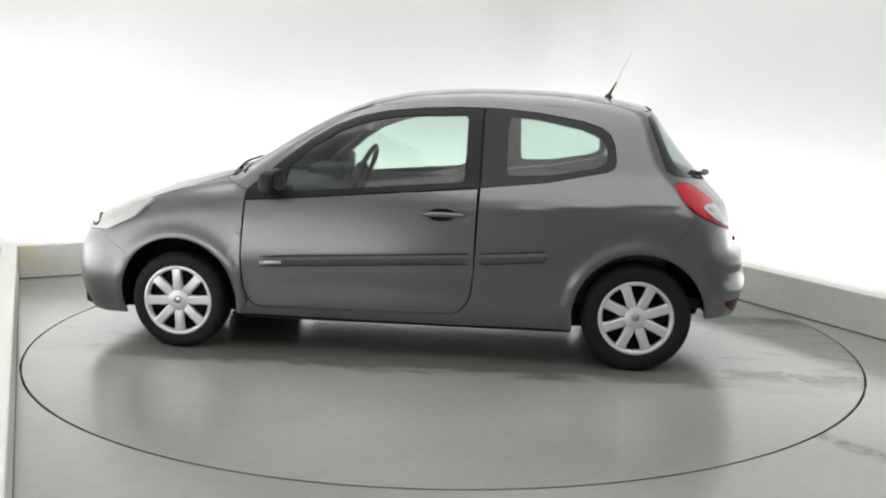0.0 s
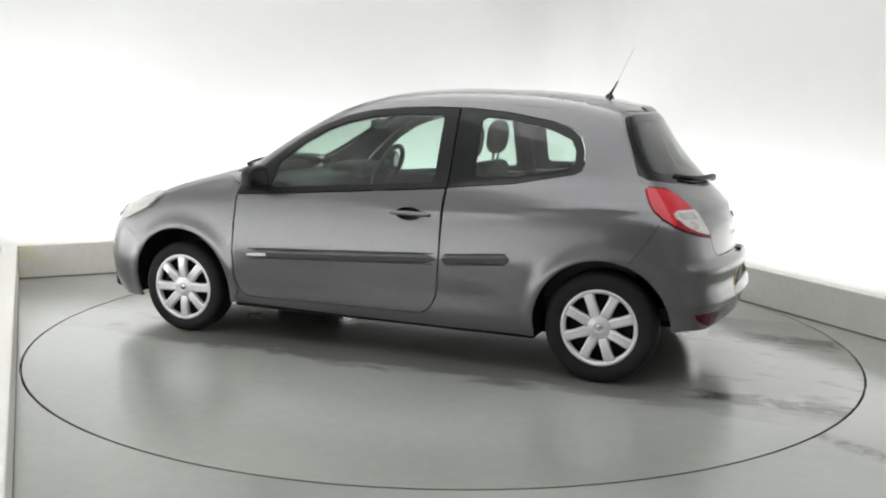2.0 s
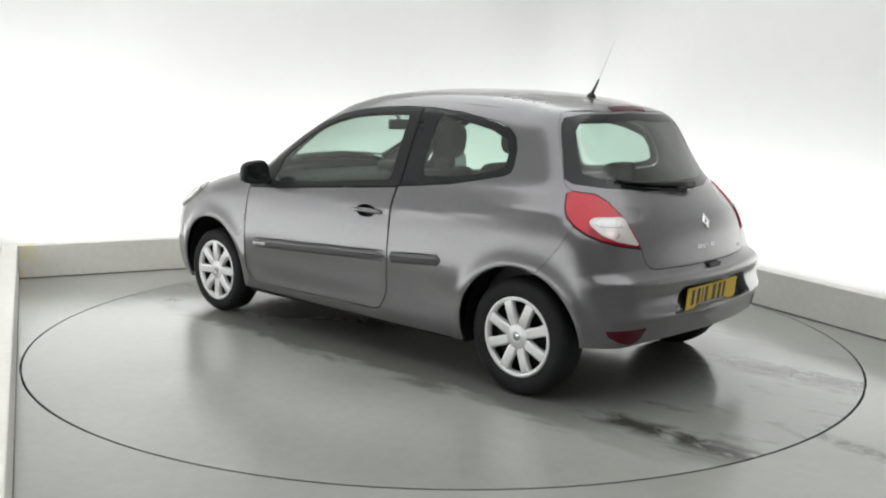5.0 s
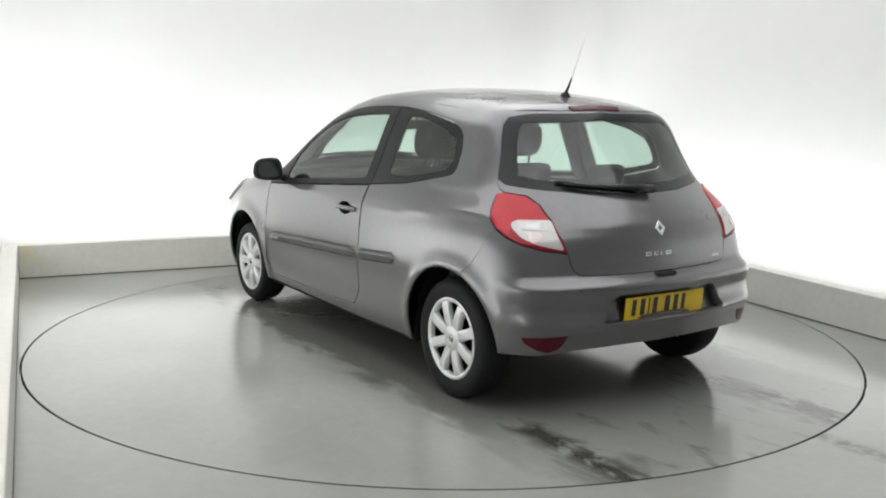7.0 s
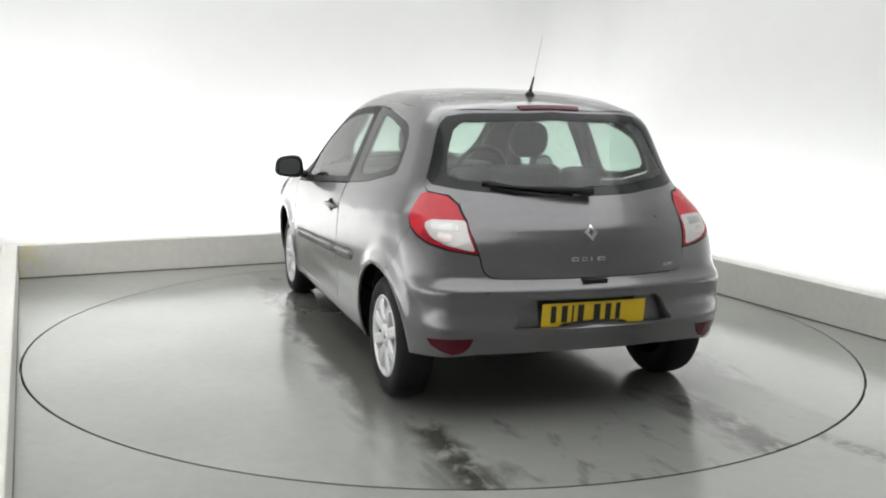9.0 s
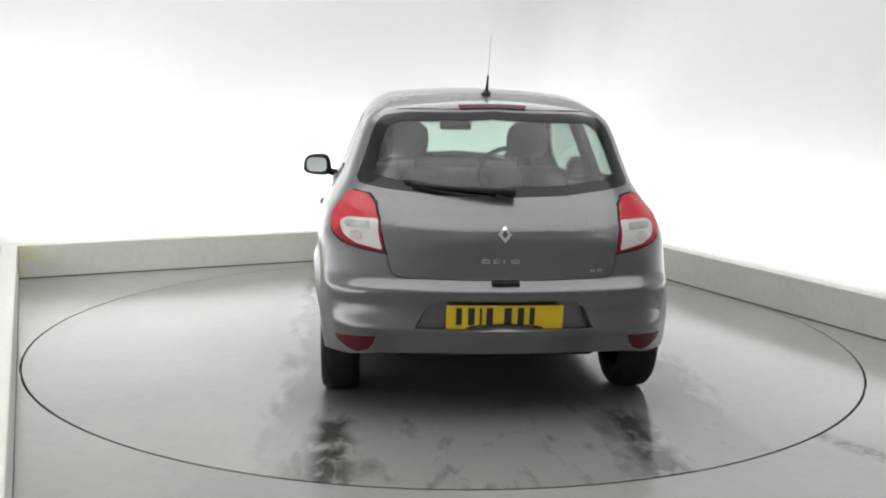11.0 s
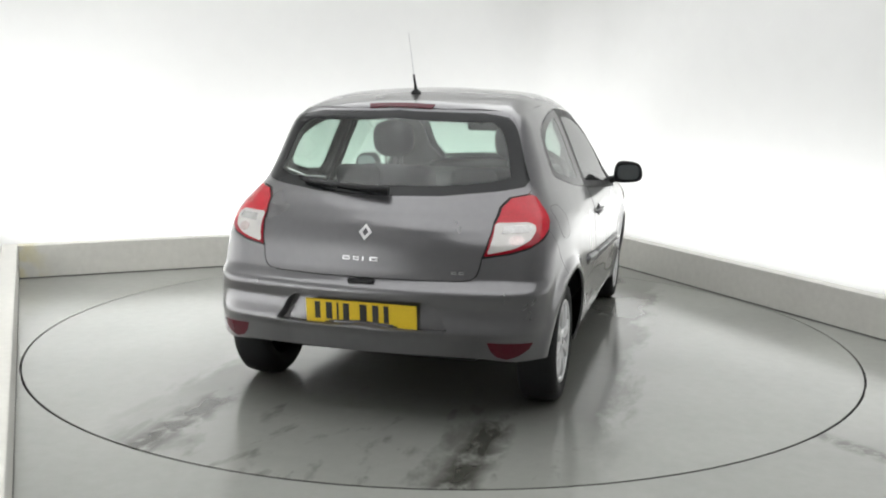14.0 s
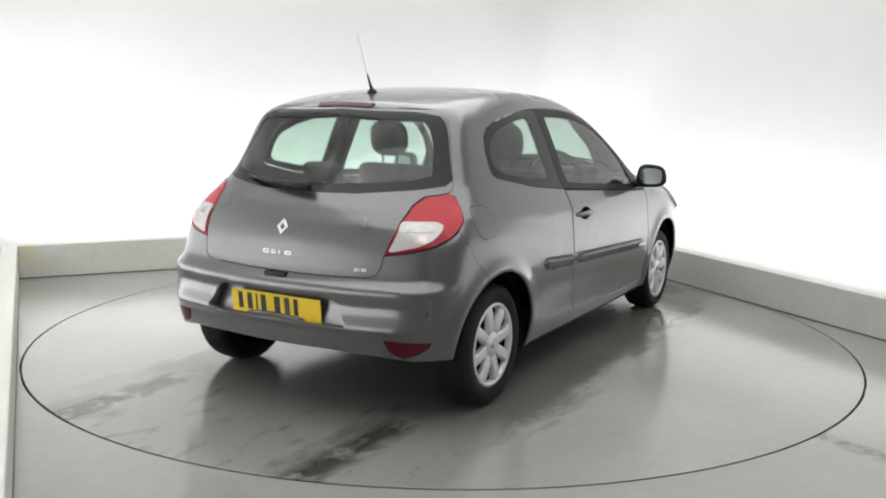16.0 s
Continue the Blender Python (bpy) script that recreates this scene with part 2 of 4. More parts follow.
def damp_tracks(nt, tc, colour, rough):
    """Water that ran off the car: a wet sheen under it, thin puddles, and a dirty broken band in the line of each
    wheel. The darkening along the car also paints in its shade.
    """
    sep = nt.nodes.new("ShaderNodeSeparateXYZ")
    nt.links.new(tc.outputs["Object"], sep.inputs[0])

    def streaks(sx, sy, scale, detail):
        mp = nt.nodes.new("ShaderNodeMapping")
        mp.inputs["Scale"].default_value = (sx, sy, 1.0)
        nt.links.new(tc.outputs["Object"], mp.inputs["Vector"])
        n = node(nt, "ShaderNodeTexNoise", Scale=scale, Detail=detail, Roughness=0.58, Distortion=0.3)
        nt.links.new(mp.outputs[0], n.inputs["Vector"])
        return n.outputs["Fac"]
    streak, fleck = streaks(1.1, 2.6, 1.7, 4.0), streaks(1.5, 2.4, 3.2, 3.0)
    off = math_node(nt, "ABSOLUTE", math_node(nt, "ADD", sep.outputs[1], 0.02))
    sway = math_node(nt, "ADD", math_node(nt, "MULTIPLY", math_node(nt, "ADD", streak, -0.5), 0.5), math_node(nt, "MULTIPLY", math_node(nt, "ADD", fleck, -0.5), 0.12))
    lane = math_node(nt, "ADD", math_node(nt, "ABSOLUTE", math_node(nt, "ADD", off, -0.67)), math_node(nt, "MULTIPLY", math_node(nt, "ADD", fleck, -0.5), 0.18))
    near = span(nt, lane, 0.03, 0.18, 1.0, 0.0)
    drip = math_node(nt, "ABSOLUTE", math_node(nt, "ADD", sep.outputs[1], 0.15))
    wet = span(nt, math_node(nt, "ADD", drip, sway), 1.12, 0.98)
    behind = math_node(nt, "MULTIPLY", span(nt, sep.outputs[0], -1.25, -1.70, 0.25, 1.0), span(nt, sep.outputs[0], 2.2, 0.2, 0.4, 1.0))
    grime = span(nt, math_node(nt, "ADD", fleck, math_node(nt, "MULTIPLY", behind, 0.16)), 0.44, 0.70)
    mask = math_node(nt, "MULTIPLY", math_node(nt, "MULTIPLY", near, behind), math_node(nt, "MULTIPLY", grime, 0.88))
    blot = math_node(nt, "MULTIPLY", math_node(nt, "MULTIPLY", span(nt, streak, 0.47, 0.70), wet), 0.60)
    speck = math_node(nt, "MULTIPLY", math_node(nt, "MULTIPLY", span(nt, fleck, 0.62, 0.78), wet), 0.5)
    # darkens the wet floor along the car's length, its shade included in the colour
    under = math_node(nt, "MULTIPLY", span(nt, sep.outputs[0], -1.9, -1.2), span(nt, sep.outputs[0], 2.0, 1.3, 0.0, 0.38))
    soak_and_shade = math_node(nt, "MULTIPLY", wet, math_node(nt, "ADD", under, 0.17))
    mask = math_node(nt, "MAXIMUM", math_node(nt, "MAXIMUM", mask, blot), math_node(nt, "MAXIMUM", speck, soak_and_shade))
    mix = nt.nodes.new("ShaderNodeMix")
    mix.data_type = "RGBA"
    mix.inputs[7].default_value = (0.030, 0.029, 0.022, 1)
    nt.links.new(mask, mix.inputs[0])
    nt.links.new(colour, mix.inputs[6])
    mr = nt.nodes.new("ShaderNodeMix")
    mr.inputs[3].default_value = 0.15
    nt.links.new(math_node(nt, "MULTIPLY", wet, span(nt, fleck, 0.30, 0.62, 0.5, 1.0)), mr.inputs[0])
    nt.links.new(rough, mr.inputs[2])
    return mix.outputs[2], mr.outputs[0]


def floor_material(name, wet):
    """Worn grey floor paint with damp sheen; wet adds the tracks the tyres left and the car's painted shade."""
    mat = bpy.data.materials.new(name)
    mat.use_nodes = True
    nt = mat.node_tree
    b = nt.nodes["Principled BSDF"]
    b.inputs["Specular IOR Level"].default_value = 0.72
    tc = nt.nodes.new("ShaderNodeTexCoord")
    big = node(nt, "ShaderNodeTexNoise", Scale=0.8, Detail=1.2, Roughness=0.4)
    fine = node(nt, "ShaderNodeTexNoise", Scale=14.0, Detail=6.0, Roughness=0.7)
    for n in (big, fine):
        nt.links.new(tc.outputs["Object"], n.inputs["Vector"])
    ramp = nt.nodes.new("ShaderNodeValToRGB")
    ramp.color_ramp.elements[0].position, ramp.color_ramp.elements[0].color = 0.25, (0.265, 0.271, 0.252, 1)
    ramp.color_ramp.elements[1].position, ramp.color_ramp.elements[1].color = 0.75, (0.365, 0.371, 0.345, 1)
    nt.links.new(big.outputs["Fac"], ramp.inputs[0])
    mul = nt.nodes.new("ShaderNodeMapRange")
    mul.inputs[1].default_value, mul.inputs[2].default_value, mul.inputs[3].default_value, mul.inputs[4].default_value = 0.3, 0.7, 0.96, 1.04
    nt.links.new(fine.outputs["Fac"], mul.inputs[0])
    sc = nt.nodes.new("ShaderNodeVectorMath")
    sc.operation = "SCALE"
    nt.links.new(ramp.outputs[0], sc.inputs[0])
    nt.links.new(mul.outputs[0], sc.inputs["Scale"])
    nt.links.new(sc.outputs[0], b.inputs["Base Color"])
    rr = nt.nodes.new("ShaderNodeMapRange")
    rr.inputs[1].default_value, rr.inputs[2].default_value, rr.inputs[3].default_value, rr.inputs[4].default_value = 0.25, 0.75, 0.15, 0.23
    nt.links.new(big.outputs["Fac"], rr.inputs[0])
    nt.links.new(rr.outputs[0], b.inputs["Roughness"])
    ripple = node(nt, "ShaderNodeTexNoise", Scale=7.0, Detail=3.0, Roughness=0.5)
    nt.links.new(tc.outputs["Object"], ripple.inputs["Vector"])
    relief = node(nt, "ShaderNodeBump", Strength=0.10, Distance=0.006)
    nt.links.new(ripple.outputs["Fac"], relief.inputs["Height"])
    nt.links.new(relief.outputs["Normal"], b.inputs["Normal"])
    if not wet:
        sep = nt.nodes.new("ShaderNodeSeparateXYZ")
        nt.links.new(tc.outputs["Object"], sep.inputs[0])
        line = math_node(nt, "ADD", math_node(nt, "ADD", sep.outputs[1], 1.86), math_node(nt, "MULTIPLY", math_node(nt, "ADD", sep.outputs[0], -1.72), 1.35))
        band = math_node(nt, "MULTIPLY", span(nt, math_node(nt, "ABSOLUTE", line), 0.02, 0.16, 1.0, 0.0), math_node(nt, "MULTIPLY", span(nt, sep.outputs[0], 1.58, 1.72), span(nt, sep.outputs[0], 2.3, 2.0)))
        mud = math_node(nt, "MULTIPLY", band, span(nt, fine.outputs["Fac"], 0.35, 0.6))
        mix = nt.nodes.new("ShaderNodeMix")
        mix.data_type = "RGBA"
        mix.inputs[7].default_value = (0.06, 0.058, 0.05, 1)
        nt.links.new(math_node(nt, "MULTIPLY", mud, 0.75), mix.inputs[0])
        nt.links.new(sc.outputs[0], mix.inputs[6])
        nt.links.new(mix.outputs[2], b.inputs["Base Color"])
    if wet:
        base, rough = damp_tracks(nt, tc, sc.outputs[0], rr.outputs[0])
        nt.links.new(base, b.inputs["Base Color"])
        nt.links.new(rough, b.inputs["Roughness"])
    return mat


stain_kerb()
M_FLOOR = floor_material("worn_grey_floor_paint", False)
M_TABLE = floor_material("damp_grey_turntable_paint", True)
build_booth()


def build_turntable():
    bm = bmesh.new()
    seg = 160
    r = TABLE_R - 0.013
    top = [bm.verts.new((r * math.cos(2 * math.pi * k / seg), r * math.sin(2 * math.pi * k / seg), 0)) for k in range(seg)]
    low = [bm.verts.new((v.co.x, v.co.y, -0.04)) for v in top]
    bm.faces.new(top)
    for k in range(seg):
        bm.faces.new((top[(k + 1) % seg], top[k], low[k], low[(k + 1) % seg]))
    tt = new("turntable")
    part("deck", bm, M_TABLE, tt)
    bm = bmesh.new()
    rows = [[bm.verts.new((q * math.cos(2 * math.pi * k / seg), q * math.sin(2 * math.pi * k / seg), z)) for k in range(seg)] for q, z in ((r + 0.001, -0.003), (r + 0.006, -0.004), (r + 0.006, -0.04), (r + 0.001, -0.04))]
    for i in range(3):
        for k in range(seg):
            bm.faces.new((rows[i][k], rows[i][(k + 1) % seg], rows[i + 1][(k + 1) % seg], rows[i + 1][k]))
    part("edge_seal", bm, M_DARK, tt, "black rubber edge seal")
    return tagged(tt, "round grey turntable set flush in the floor with wet tyre tracks", "turntable")


turntable = build_turntable()

# ---- the car's body as one smooth solid; every panel is cut from its skin ----
def curve(xs, ys):
    """A smooth monotone-safe curve through the points, as a function on arrays."""
    xs, ys = np.array(xs, float), np.array(ys, float)
    h, d = np.diff(xs), np.diff(ys) / np.diff(xs)
    m = np.zeros(len(xs))
    m[0], m[-1] = d[0], d[-1]
    for i in range(1, len(xs) - 1):
        if d[i - 1] * d[i] > 0:
            w1, w2 = 2 * h[i] + h[i - 1], h[i] + 2 * h[i - 1]
            m[i] = (w1 + w2) / (w1 / d[i - 1] + w2 / d[i])

    def f(x):
        x = np.asarray(x, float)
        c = np.clip(x, xs[0], xs[-1])
        i = np.clip(np.searchsorted(xs, c) - 1, 0, len(xs) - 2)
        t = (c - xs[i]) / h[i]
        v = (2 * t**3 - 3 * t**2 + 1) * ys[i] + (t**3 - 2 * t**2 + t) * h[i] * m[i] + (3 * t**2 - 2 * t**3) * ys[i + 1] + (t**3 - t**2) * h[i] * m[i + 1]
        return v + np.where(x < xs[0], (x - xs[0]) * m[0], 0) + np.where(x > xs[-1], (x - xs[-1]) * m[-1], 0)
    return f


SECTION = curve([0.10, 0.20, 0.30, 0.45, 0.58, 0.72, 0.86, 0.94, 1.00, 1.10, 1.22, 1.35, 1.45], [0.74, 0.80, 0.832, 0.852, 0.857, 0.850, 0.832, 0.800, 0.765, 0.722, 0.672, 0.612, 0.560])
PLAN_LOW = curve([-2.0, -1.8, -1.6, -1.29, -0.8, 0.0, 0.9, 1.3, 1.6, 1.85, 2.1], [0.80, 0.885, 0.948, 0.992, 0.998, 1.0, 0.995, 0.99, 0.965, 0.905, 0.81])
PLAN_UP = curve([-1.8, -1.5, -1.3, -1.0, -0.5, 0.0, 0.4, 0.8, 1.1, 1.6], [0.82, 0.885, 0.93, 0.972, 1.0, 1.008, 1.005, 0.98, 0.94, 0.88])
REAR = curve([0.10, 0.20, 0.30, 0.38, 0.428, 0.446, 0.468, 0.50, 0.55, 0.585, 0.605, 0.625, 0.642, 0.66, 0.72, 0.80, 0.86, 0.93, 1.00, 1.05, 1.20, 1.30, 1.40], [-1.80, -1.865, -1.908, -1.930, -1.944, -1.957, -1.952, -1.938, -1.933, -1.941, -1.944, -1.925, -1.893, -1.878, -1.868, -1.858, -1.838, -1.785, -1.712, -1.66, -1.525, -1.450, -1.385])
REAR_BOW = curve([0.2, 0.4, 0.6, 0.76, 0.9, 1.05, 1.28, 1.4], [0.22, 0.22, 0.22, 0.27, 0.36, 0.40, 0.25, 0.18])
TOP = curve([-2.0, -1.45, -1.29, -1.03, -0.71, -0.39, -0.03, 0.19, 0.40, 0.563, 0.80, 0.98, 1.08, 1.22, 1.46, 1.66, 1.81, 1.92, 2.1], [1.28, 1.392, 1.434, 1.478, 1.502, 1.508, 1.490, 1.452, 1.388, 1.316, 1.188, 1.078, 1.022, 0.990, 0.934, 0.868, 0.808, 0.758, 0.66])
NOSE = curve([0.10, 0.2, 0.3, 0.43, 0.55, 0.65, 0.72, 0.9, 1.5], [1.93, 2.02, 2.06, 2.07, 2.05, 2.01, 1.98, 1.94, 1.8])
SWEEP = curve([-0.3, 0.1, 0.5, 1.0, 2.0], [0.0, 0.08, 0.22, 0.24, 0.20])


def smax(a, b, r):
    h = np.maximum(r - np.abs(a - b), 0)
    return np.maximum(a, b) + h * h / (4 * r)


def smooth01(v, a, b):
    t = np.clip((v - a) / (b - a), 0, 1)
    return t * t * (3 - 2 * t)


def field(p):
    """Below zero inside the car."""
    x, y, z = p[:, 0], np.abs(p[:, 1]), p[:, 2]
    up = smooth01(z, 0.80, 1.06)
    lift = 0.05 * smooth01(-x, 0.1, 1.4) * smooth01(z, 0.70, 0.90)
    half = SECTION(z - lift) * (PLAN_LOW(x) * (1 - up) + PLAN_UP(x) * up)
    for ax in (1.27, -1.30):
        rr = np.hypot(x - ax, z - 0.30)
        half = half + 0.018 * np.exp(-((rr - 0.365) / 0.045) ** 2) * (z > 0.1)
    # a shallow waist crease and the hollow of the lower door
    half = half - 0.010 * np.exp(-((z - 0.40) / 0.07) ** 2) * smooth01(x, -0.95, -0.6) * (1 - smooth01(x, 0.6, 0.95))
    # shoulder crease that climbs towards the tail lamp
    crest = 0.845 + 0.070 * smooth01(-x, 0.4, 1.5)
    half = half + 0.005 * np.exp(-((z - crest) / 0.020) ** 2) * smooth01(-x, -0.2, 0.5)
    side = y - half
    rear = REAR(z) + REAR_BOW(z) * y * y - x
    # a faint crease across the hatch between the lamps
    rear = rear - 0.004 * np.exp(-((z - 0.885) / 0.018) ** 2) * (1 - smooth01(y, 0.45, 0.56))
    front = x - (NOSE(z) - 0.17 * y * y - 0.20 * y**4)
    top = z - (TOP(x + SWEEP(x) * y * y) - (0.13 - 0.05 * smooth01(x, 0.9, 1.2)) * y * y)
    f = smax(side, rear, 0.13)
    f = smax(f, front, 0.19)
    return smax(f, top, 0.11 - 0.05 * smooth01(-x, 1.1, 1.32))


def normals(p):
    e = 1e-3
    g = np.stack([field(p + e * np.eye(3)[k]) - field(p - e * np.eye(3)[k]) for k in range(3)], 1)
    return g / np.linalg.norm(g, axis=1)[:, None]


def shoot(origin, way, reach):
    lo, hi = np.zeros(len(origin)), np.full(len(origin), reach)
    for _ in range(34):
        mid = (lo + hi) / 2
        inside = field(origin + way * mid[:, None]) < 0
        lo, hi = np.where(inside, mid, lo), np.where(inside, hi, mid)
    return origin + way * lo[:, None]


FAN, XA, XB = 0.65, -1.30, 1.30
QUARTER = FAN * math.pi / 2


def wrap(q):
    """Skin point at (s, z): s runs round the car from the middle of the tail, left side positive."""
    q = np.asarray(q, float)
    s, z = np.abs(q[:, 0]), q[:, 1]
    sg = np.where(q[:, 0] < 0, -1.0, 1.0)
    a = np.clip(s / FAN, 0, math.pi / 2)
    ax = np.where(s > QUARTER, XA + s - QUARTER, XA)
    over = np.clip(ax - XB, 0, QUARTER) / FAN
    ax = np.minimum(ax, XB)
    o = np.stack([ax, 0 * z, z], 1)
    w = np.stack([-np.cos(a) + np.sin(over), np.sin(a) * np.cos(over) * sg, 0 * z], 1)
    return shoot(o, w, 1.3)


def top_chart(q):
    q = np.asarray(q, float)
    o = np.stack([q[:, 0], q[:, 1], np.full(len(q), 0.55)], 1)
    return shoot(o, np.tile([0.0, 0.0, 1.0], (len(q), 1)), 1.3)


def side_s(x, z):
    """The s of the left flank's point with this x."""
    if XA <= x <= XB:
        return QUARTER + x - XA
    s = np.linspace(0, QUARTER, 400) if x < XA else np.linspace(QUARTER + XB - XA, 2 * QUARTER + XB - XA, 400)
    p = wrap(np.stack([s, np.full(400, z)], 1))[:, 0]
    return float(np.interp(x, p, s))


def rear_s(y, z):
    s = np.linspace(0, QUARTER, 400)
    p = wrap(np.stack([s, np.full(400, z)], 1))[:, 1]
    return math.copysign(float(np.interp(abs(y), p, s)), y)


def flank(pts):
    return [(side_s(x, z), z) for x, z in pts]


def tail(pts):
    return [(rear_s(y, z), z) for y, z in pts]


def mirror(poly):
    return [(-s, z) for s, z in poly][::-1]


def inside(poly, q):
    x, y = q[:, 0], q[:, 1]
    c = np.zeros(len(q), bool)
    n = len(poly)
    for i in range(n):
        (x0, y0), (x1, y1) = poly[i], poly[(i + 1) % n]
        if y0 != y1:
            c ^= ((y0 > y) != (y1 > y)) & (x < (x1 - x0) * (y - y0) / (y1 - y0) + x0)
    return c


def dense(poly, step):
    out = []
    for i in range(len(poly)):
        a, b = np.array(poly[i]), np.array(poly[(i + 1) % len(poly)])
        k = max(1, int(math.ceil(np.linalg.norm(b - a) / step)))
        out += [tuple(a + (b - a) * j / k) for j in range(k)]
    return out


def rounded(poly, r, n=5, only=None):
    """The polygon with its corners turned into arcs of about radius r."""
    out = []
    for i, p in enumerate(poly):
        if only is not None and i not in only:
            out.append(p)
            continue
        a, b, c = Vector(poly[i - 1]), Vector(p), Vector(poly[(i + 1) % len(poly)])
        k = min(r, (a - b).length * 0.45, (c - b).length * 0.45)
        s, e = b + (a - b).normalized() * k, b + (c - b).normalized() * k
        for j in range(n + 1):
            t = j / n
            out.append(tuple((1 - t) ** 2 * s + 2 * t * (1 - t) * b + t * t * e))
    return out


def shrink(poly, d):
    """Moves a polygon's sides inwards by d."""
    n = len(poly)
    area = sum(poly[i][0] * poly[(i + 1) % n][1] - poly[(i + 1) % n][0] * poly[i][1] for i in range(n))
    sg = 1 if area > 0 else -1
    out = []
    for i in range(n):
        a, b, c = Vector(poly[i - 1]), Vector(poly[i]), Vector(poly[(i + 1) % n])
        u, w = (b - a).normalized(), (c - b).normalized()
        n1, n2 = Vector((-u.y, u.x)) * sg, Vector((-w.y, w.x)) * sg
        m = n1 + n2
        m = m / max(0.35, m.length_squared / 2) if m.length > 1e-6 else n1
        out.append(tuple(b + m * d))
    return out


def skin(name, outline, holes, mat, parent, chart=wrap, step=0.04, lift=0.0, flange=0.014, gap=0.0, label=""):
    """A panel: the part of the car's skin inside the outline and outside the holes, with edges turned inwards."""
    loops = [dense(shrink(outline, gap) if gap else outline, step)] + [dense(h, step) for h in holes]
    pts, edges = [], []
    for lp in loops:
        k = len(pts)
        pts += lp
        edges += [(k + i, k + (i + 1) % len(lp)) for i in range(len(lp))]
    lo, hi = np.min(loops[0], axis=0), np.max(loops[0], axis=0)
    gx, gy = np.meshgrid(np.arange(lo[0] + step / 2, hi[0], step), np.arange(lo[1] + step / 2, hi[1], step))
    grid = np.stack([gx.ravel(), gy.ravel()], 1)
    keep = inside(loops[0], grid)
    for h in loops[1:]:
        keep &= ~inside(h, grid)
    grid = grid[keep]
    border = np.array(pts)
    if len(grid):
        dist = np.min(np.hypot(grid[:, None, 0] - border[None, :, 0], grid[:, None, 1] - border[None, :, 1]), axis=1)
        grid = grid[dist > step * 0.45]
    from_grid = [Vector(p) for p in np.concatenate([border, grid])] if len(grid) else [Vector(p) for p in border]
    vs, _, tris, *_ = mathutils.geometry.delaunay_2d_cdt(from_grid, edges, [], 0, 1e-6)
    q = np.array([tuple(v) for v in vs])
    tr = np.array(tris)
    mid = q[tr].mean(axis=1)
    keep = inside(loops[0], mid)
    for h in loops[1:]:
        keep &= ~inside(h, mid)
    tr = tr[keep]
    p = chart(q)
    nor = normals(p)
    p = p + nor * lift
    face_n = np.cross(p[tr[:, 1]] - p[tr[:, 0]], p[tr[:, 2]] - p[tr[:, 0]])
    flip = np.einsum("ij,ij->i", face_n, nor[tr[:, 0]]) < 0
    tr[flip] = tr[flip][:, ::-1]
    faces = [tuple(int(i) for i in f) for f in tr]
    verts = [tuple(v) for v in p]
    count = {}
    for f in faces:
        for i in range(3):
            count[(f[i], f[(i + 1) % 3])] = True
    rim = [e for e in count if (e[1], e[0]) not in count]
    loop_n = [tuple(nor[i]) for f in faces for i in f]
    if flange:
        for a, b in rim:
            k = len(verts)
            verts += [tuple(p[a]), tuple(p[b]), tuple(p[b] - nor[b] * flange), tuple(p[a] - nor[a] * flange)]
            fn = np.cross(p[b] - p[a], nor[a])
            fn = fn / max(np.linalg.norm(fn), 1e-9)
            soft_a, soft_b = nor[a] * 0.6 + fn * 0.8, nor[b] * 0.6 + fn * 0.8
            faces.append((k + 1, k, k + 3, k + 2))
            loop_n += [tuple(soft_b), tuple(soft_a), tuple(fn), tuple(fn)]
    me = bpy.data.meshes.new(name)
    me.from_pydata(verts, [], faces)
    me.shade_smooth()
    me.normals_split_custom_set(loop_n)
    me.materials.append(mat)
    ob = new(name, me)
    ob.parent = parent
    if label:
        ob["label"] = label
    return ob


def lift_points(pts, chart, lift=0.0):
    p = chart(np.array(pts))
    return p + normals(p) * lift


car = tagged(new("hatchback_car"), "dark grey metallic three-door hatchback standing on the turntable", "car")

# outlines, in metres along the car and up
DOOR = flank(rounded([(0.868, 0.874), (0.893, 0.54), (0.880, 0.36), (0.831, 0.266), (-0.33, 0.276), (-0.40, 0.37), (-0.418, 0.53), (-0.428, 0.968), (0.60, 0.890)], 0.05, 4, (2, 3, 4, 5)))
GLAZING = flank([(-1.115, 1.069), (-0.796, 1.008), (-0.438, 0.972), (0.60, 0.890), (0.868, 0.874), (0.868, 0.925), (0.70, 1.075), (0.538, 1.203), (0.40, 1.285), (0.26, 1.338), (0.108, 1.370), (-0.101, 1.390), (-0.30, 1.397), (-0.50, 1.394), (-0.726, 1.374), (-0.973, 1.333), (-1.075, 1.300), (-1.125, 1.26), (-1.150, 1.200), (-1.158, 1.12), (-1.148, 1.087)])
FRONT_FRAME = flank([(-0.432, 0.972), (0.60, 0.890), (0.868, 0.874), (0.868, 0.925), (0.70, 1.075), (0.538, 1.203), (0.40, 1.285), (0.26, 1.338), (0.108, 1.370), (-0.101, 1.390), (-0.30, 1.397), (-0.432, 1.395)])
FRONT_GLASS = flank(rounded([(-0.350, 1.000), (0.60, 0.925), (0.66, 0.93), (0.635, 1.065), (0.50, 1.180), (0.36, 1.262), (0.23, 1.306), (0.09, 1.336), (-0.10, 1.352), (-0.350, 1.358)], 0.03, 3, (0, 2, 9)))
QUARTER_FRAME = flank([(-0.440, 0.974), (-0.440, 1.395), (-0.50, 1.394), (-0.726, 1.374), (-0.973, 1.333), (-1.075, 1.300), (-1.125, 1.26), (-1.150, 1.200), (-1.158, 1.12), (-1.148, 1.087), (-1.115, 1.069), (-0.796, 1.008)])
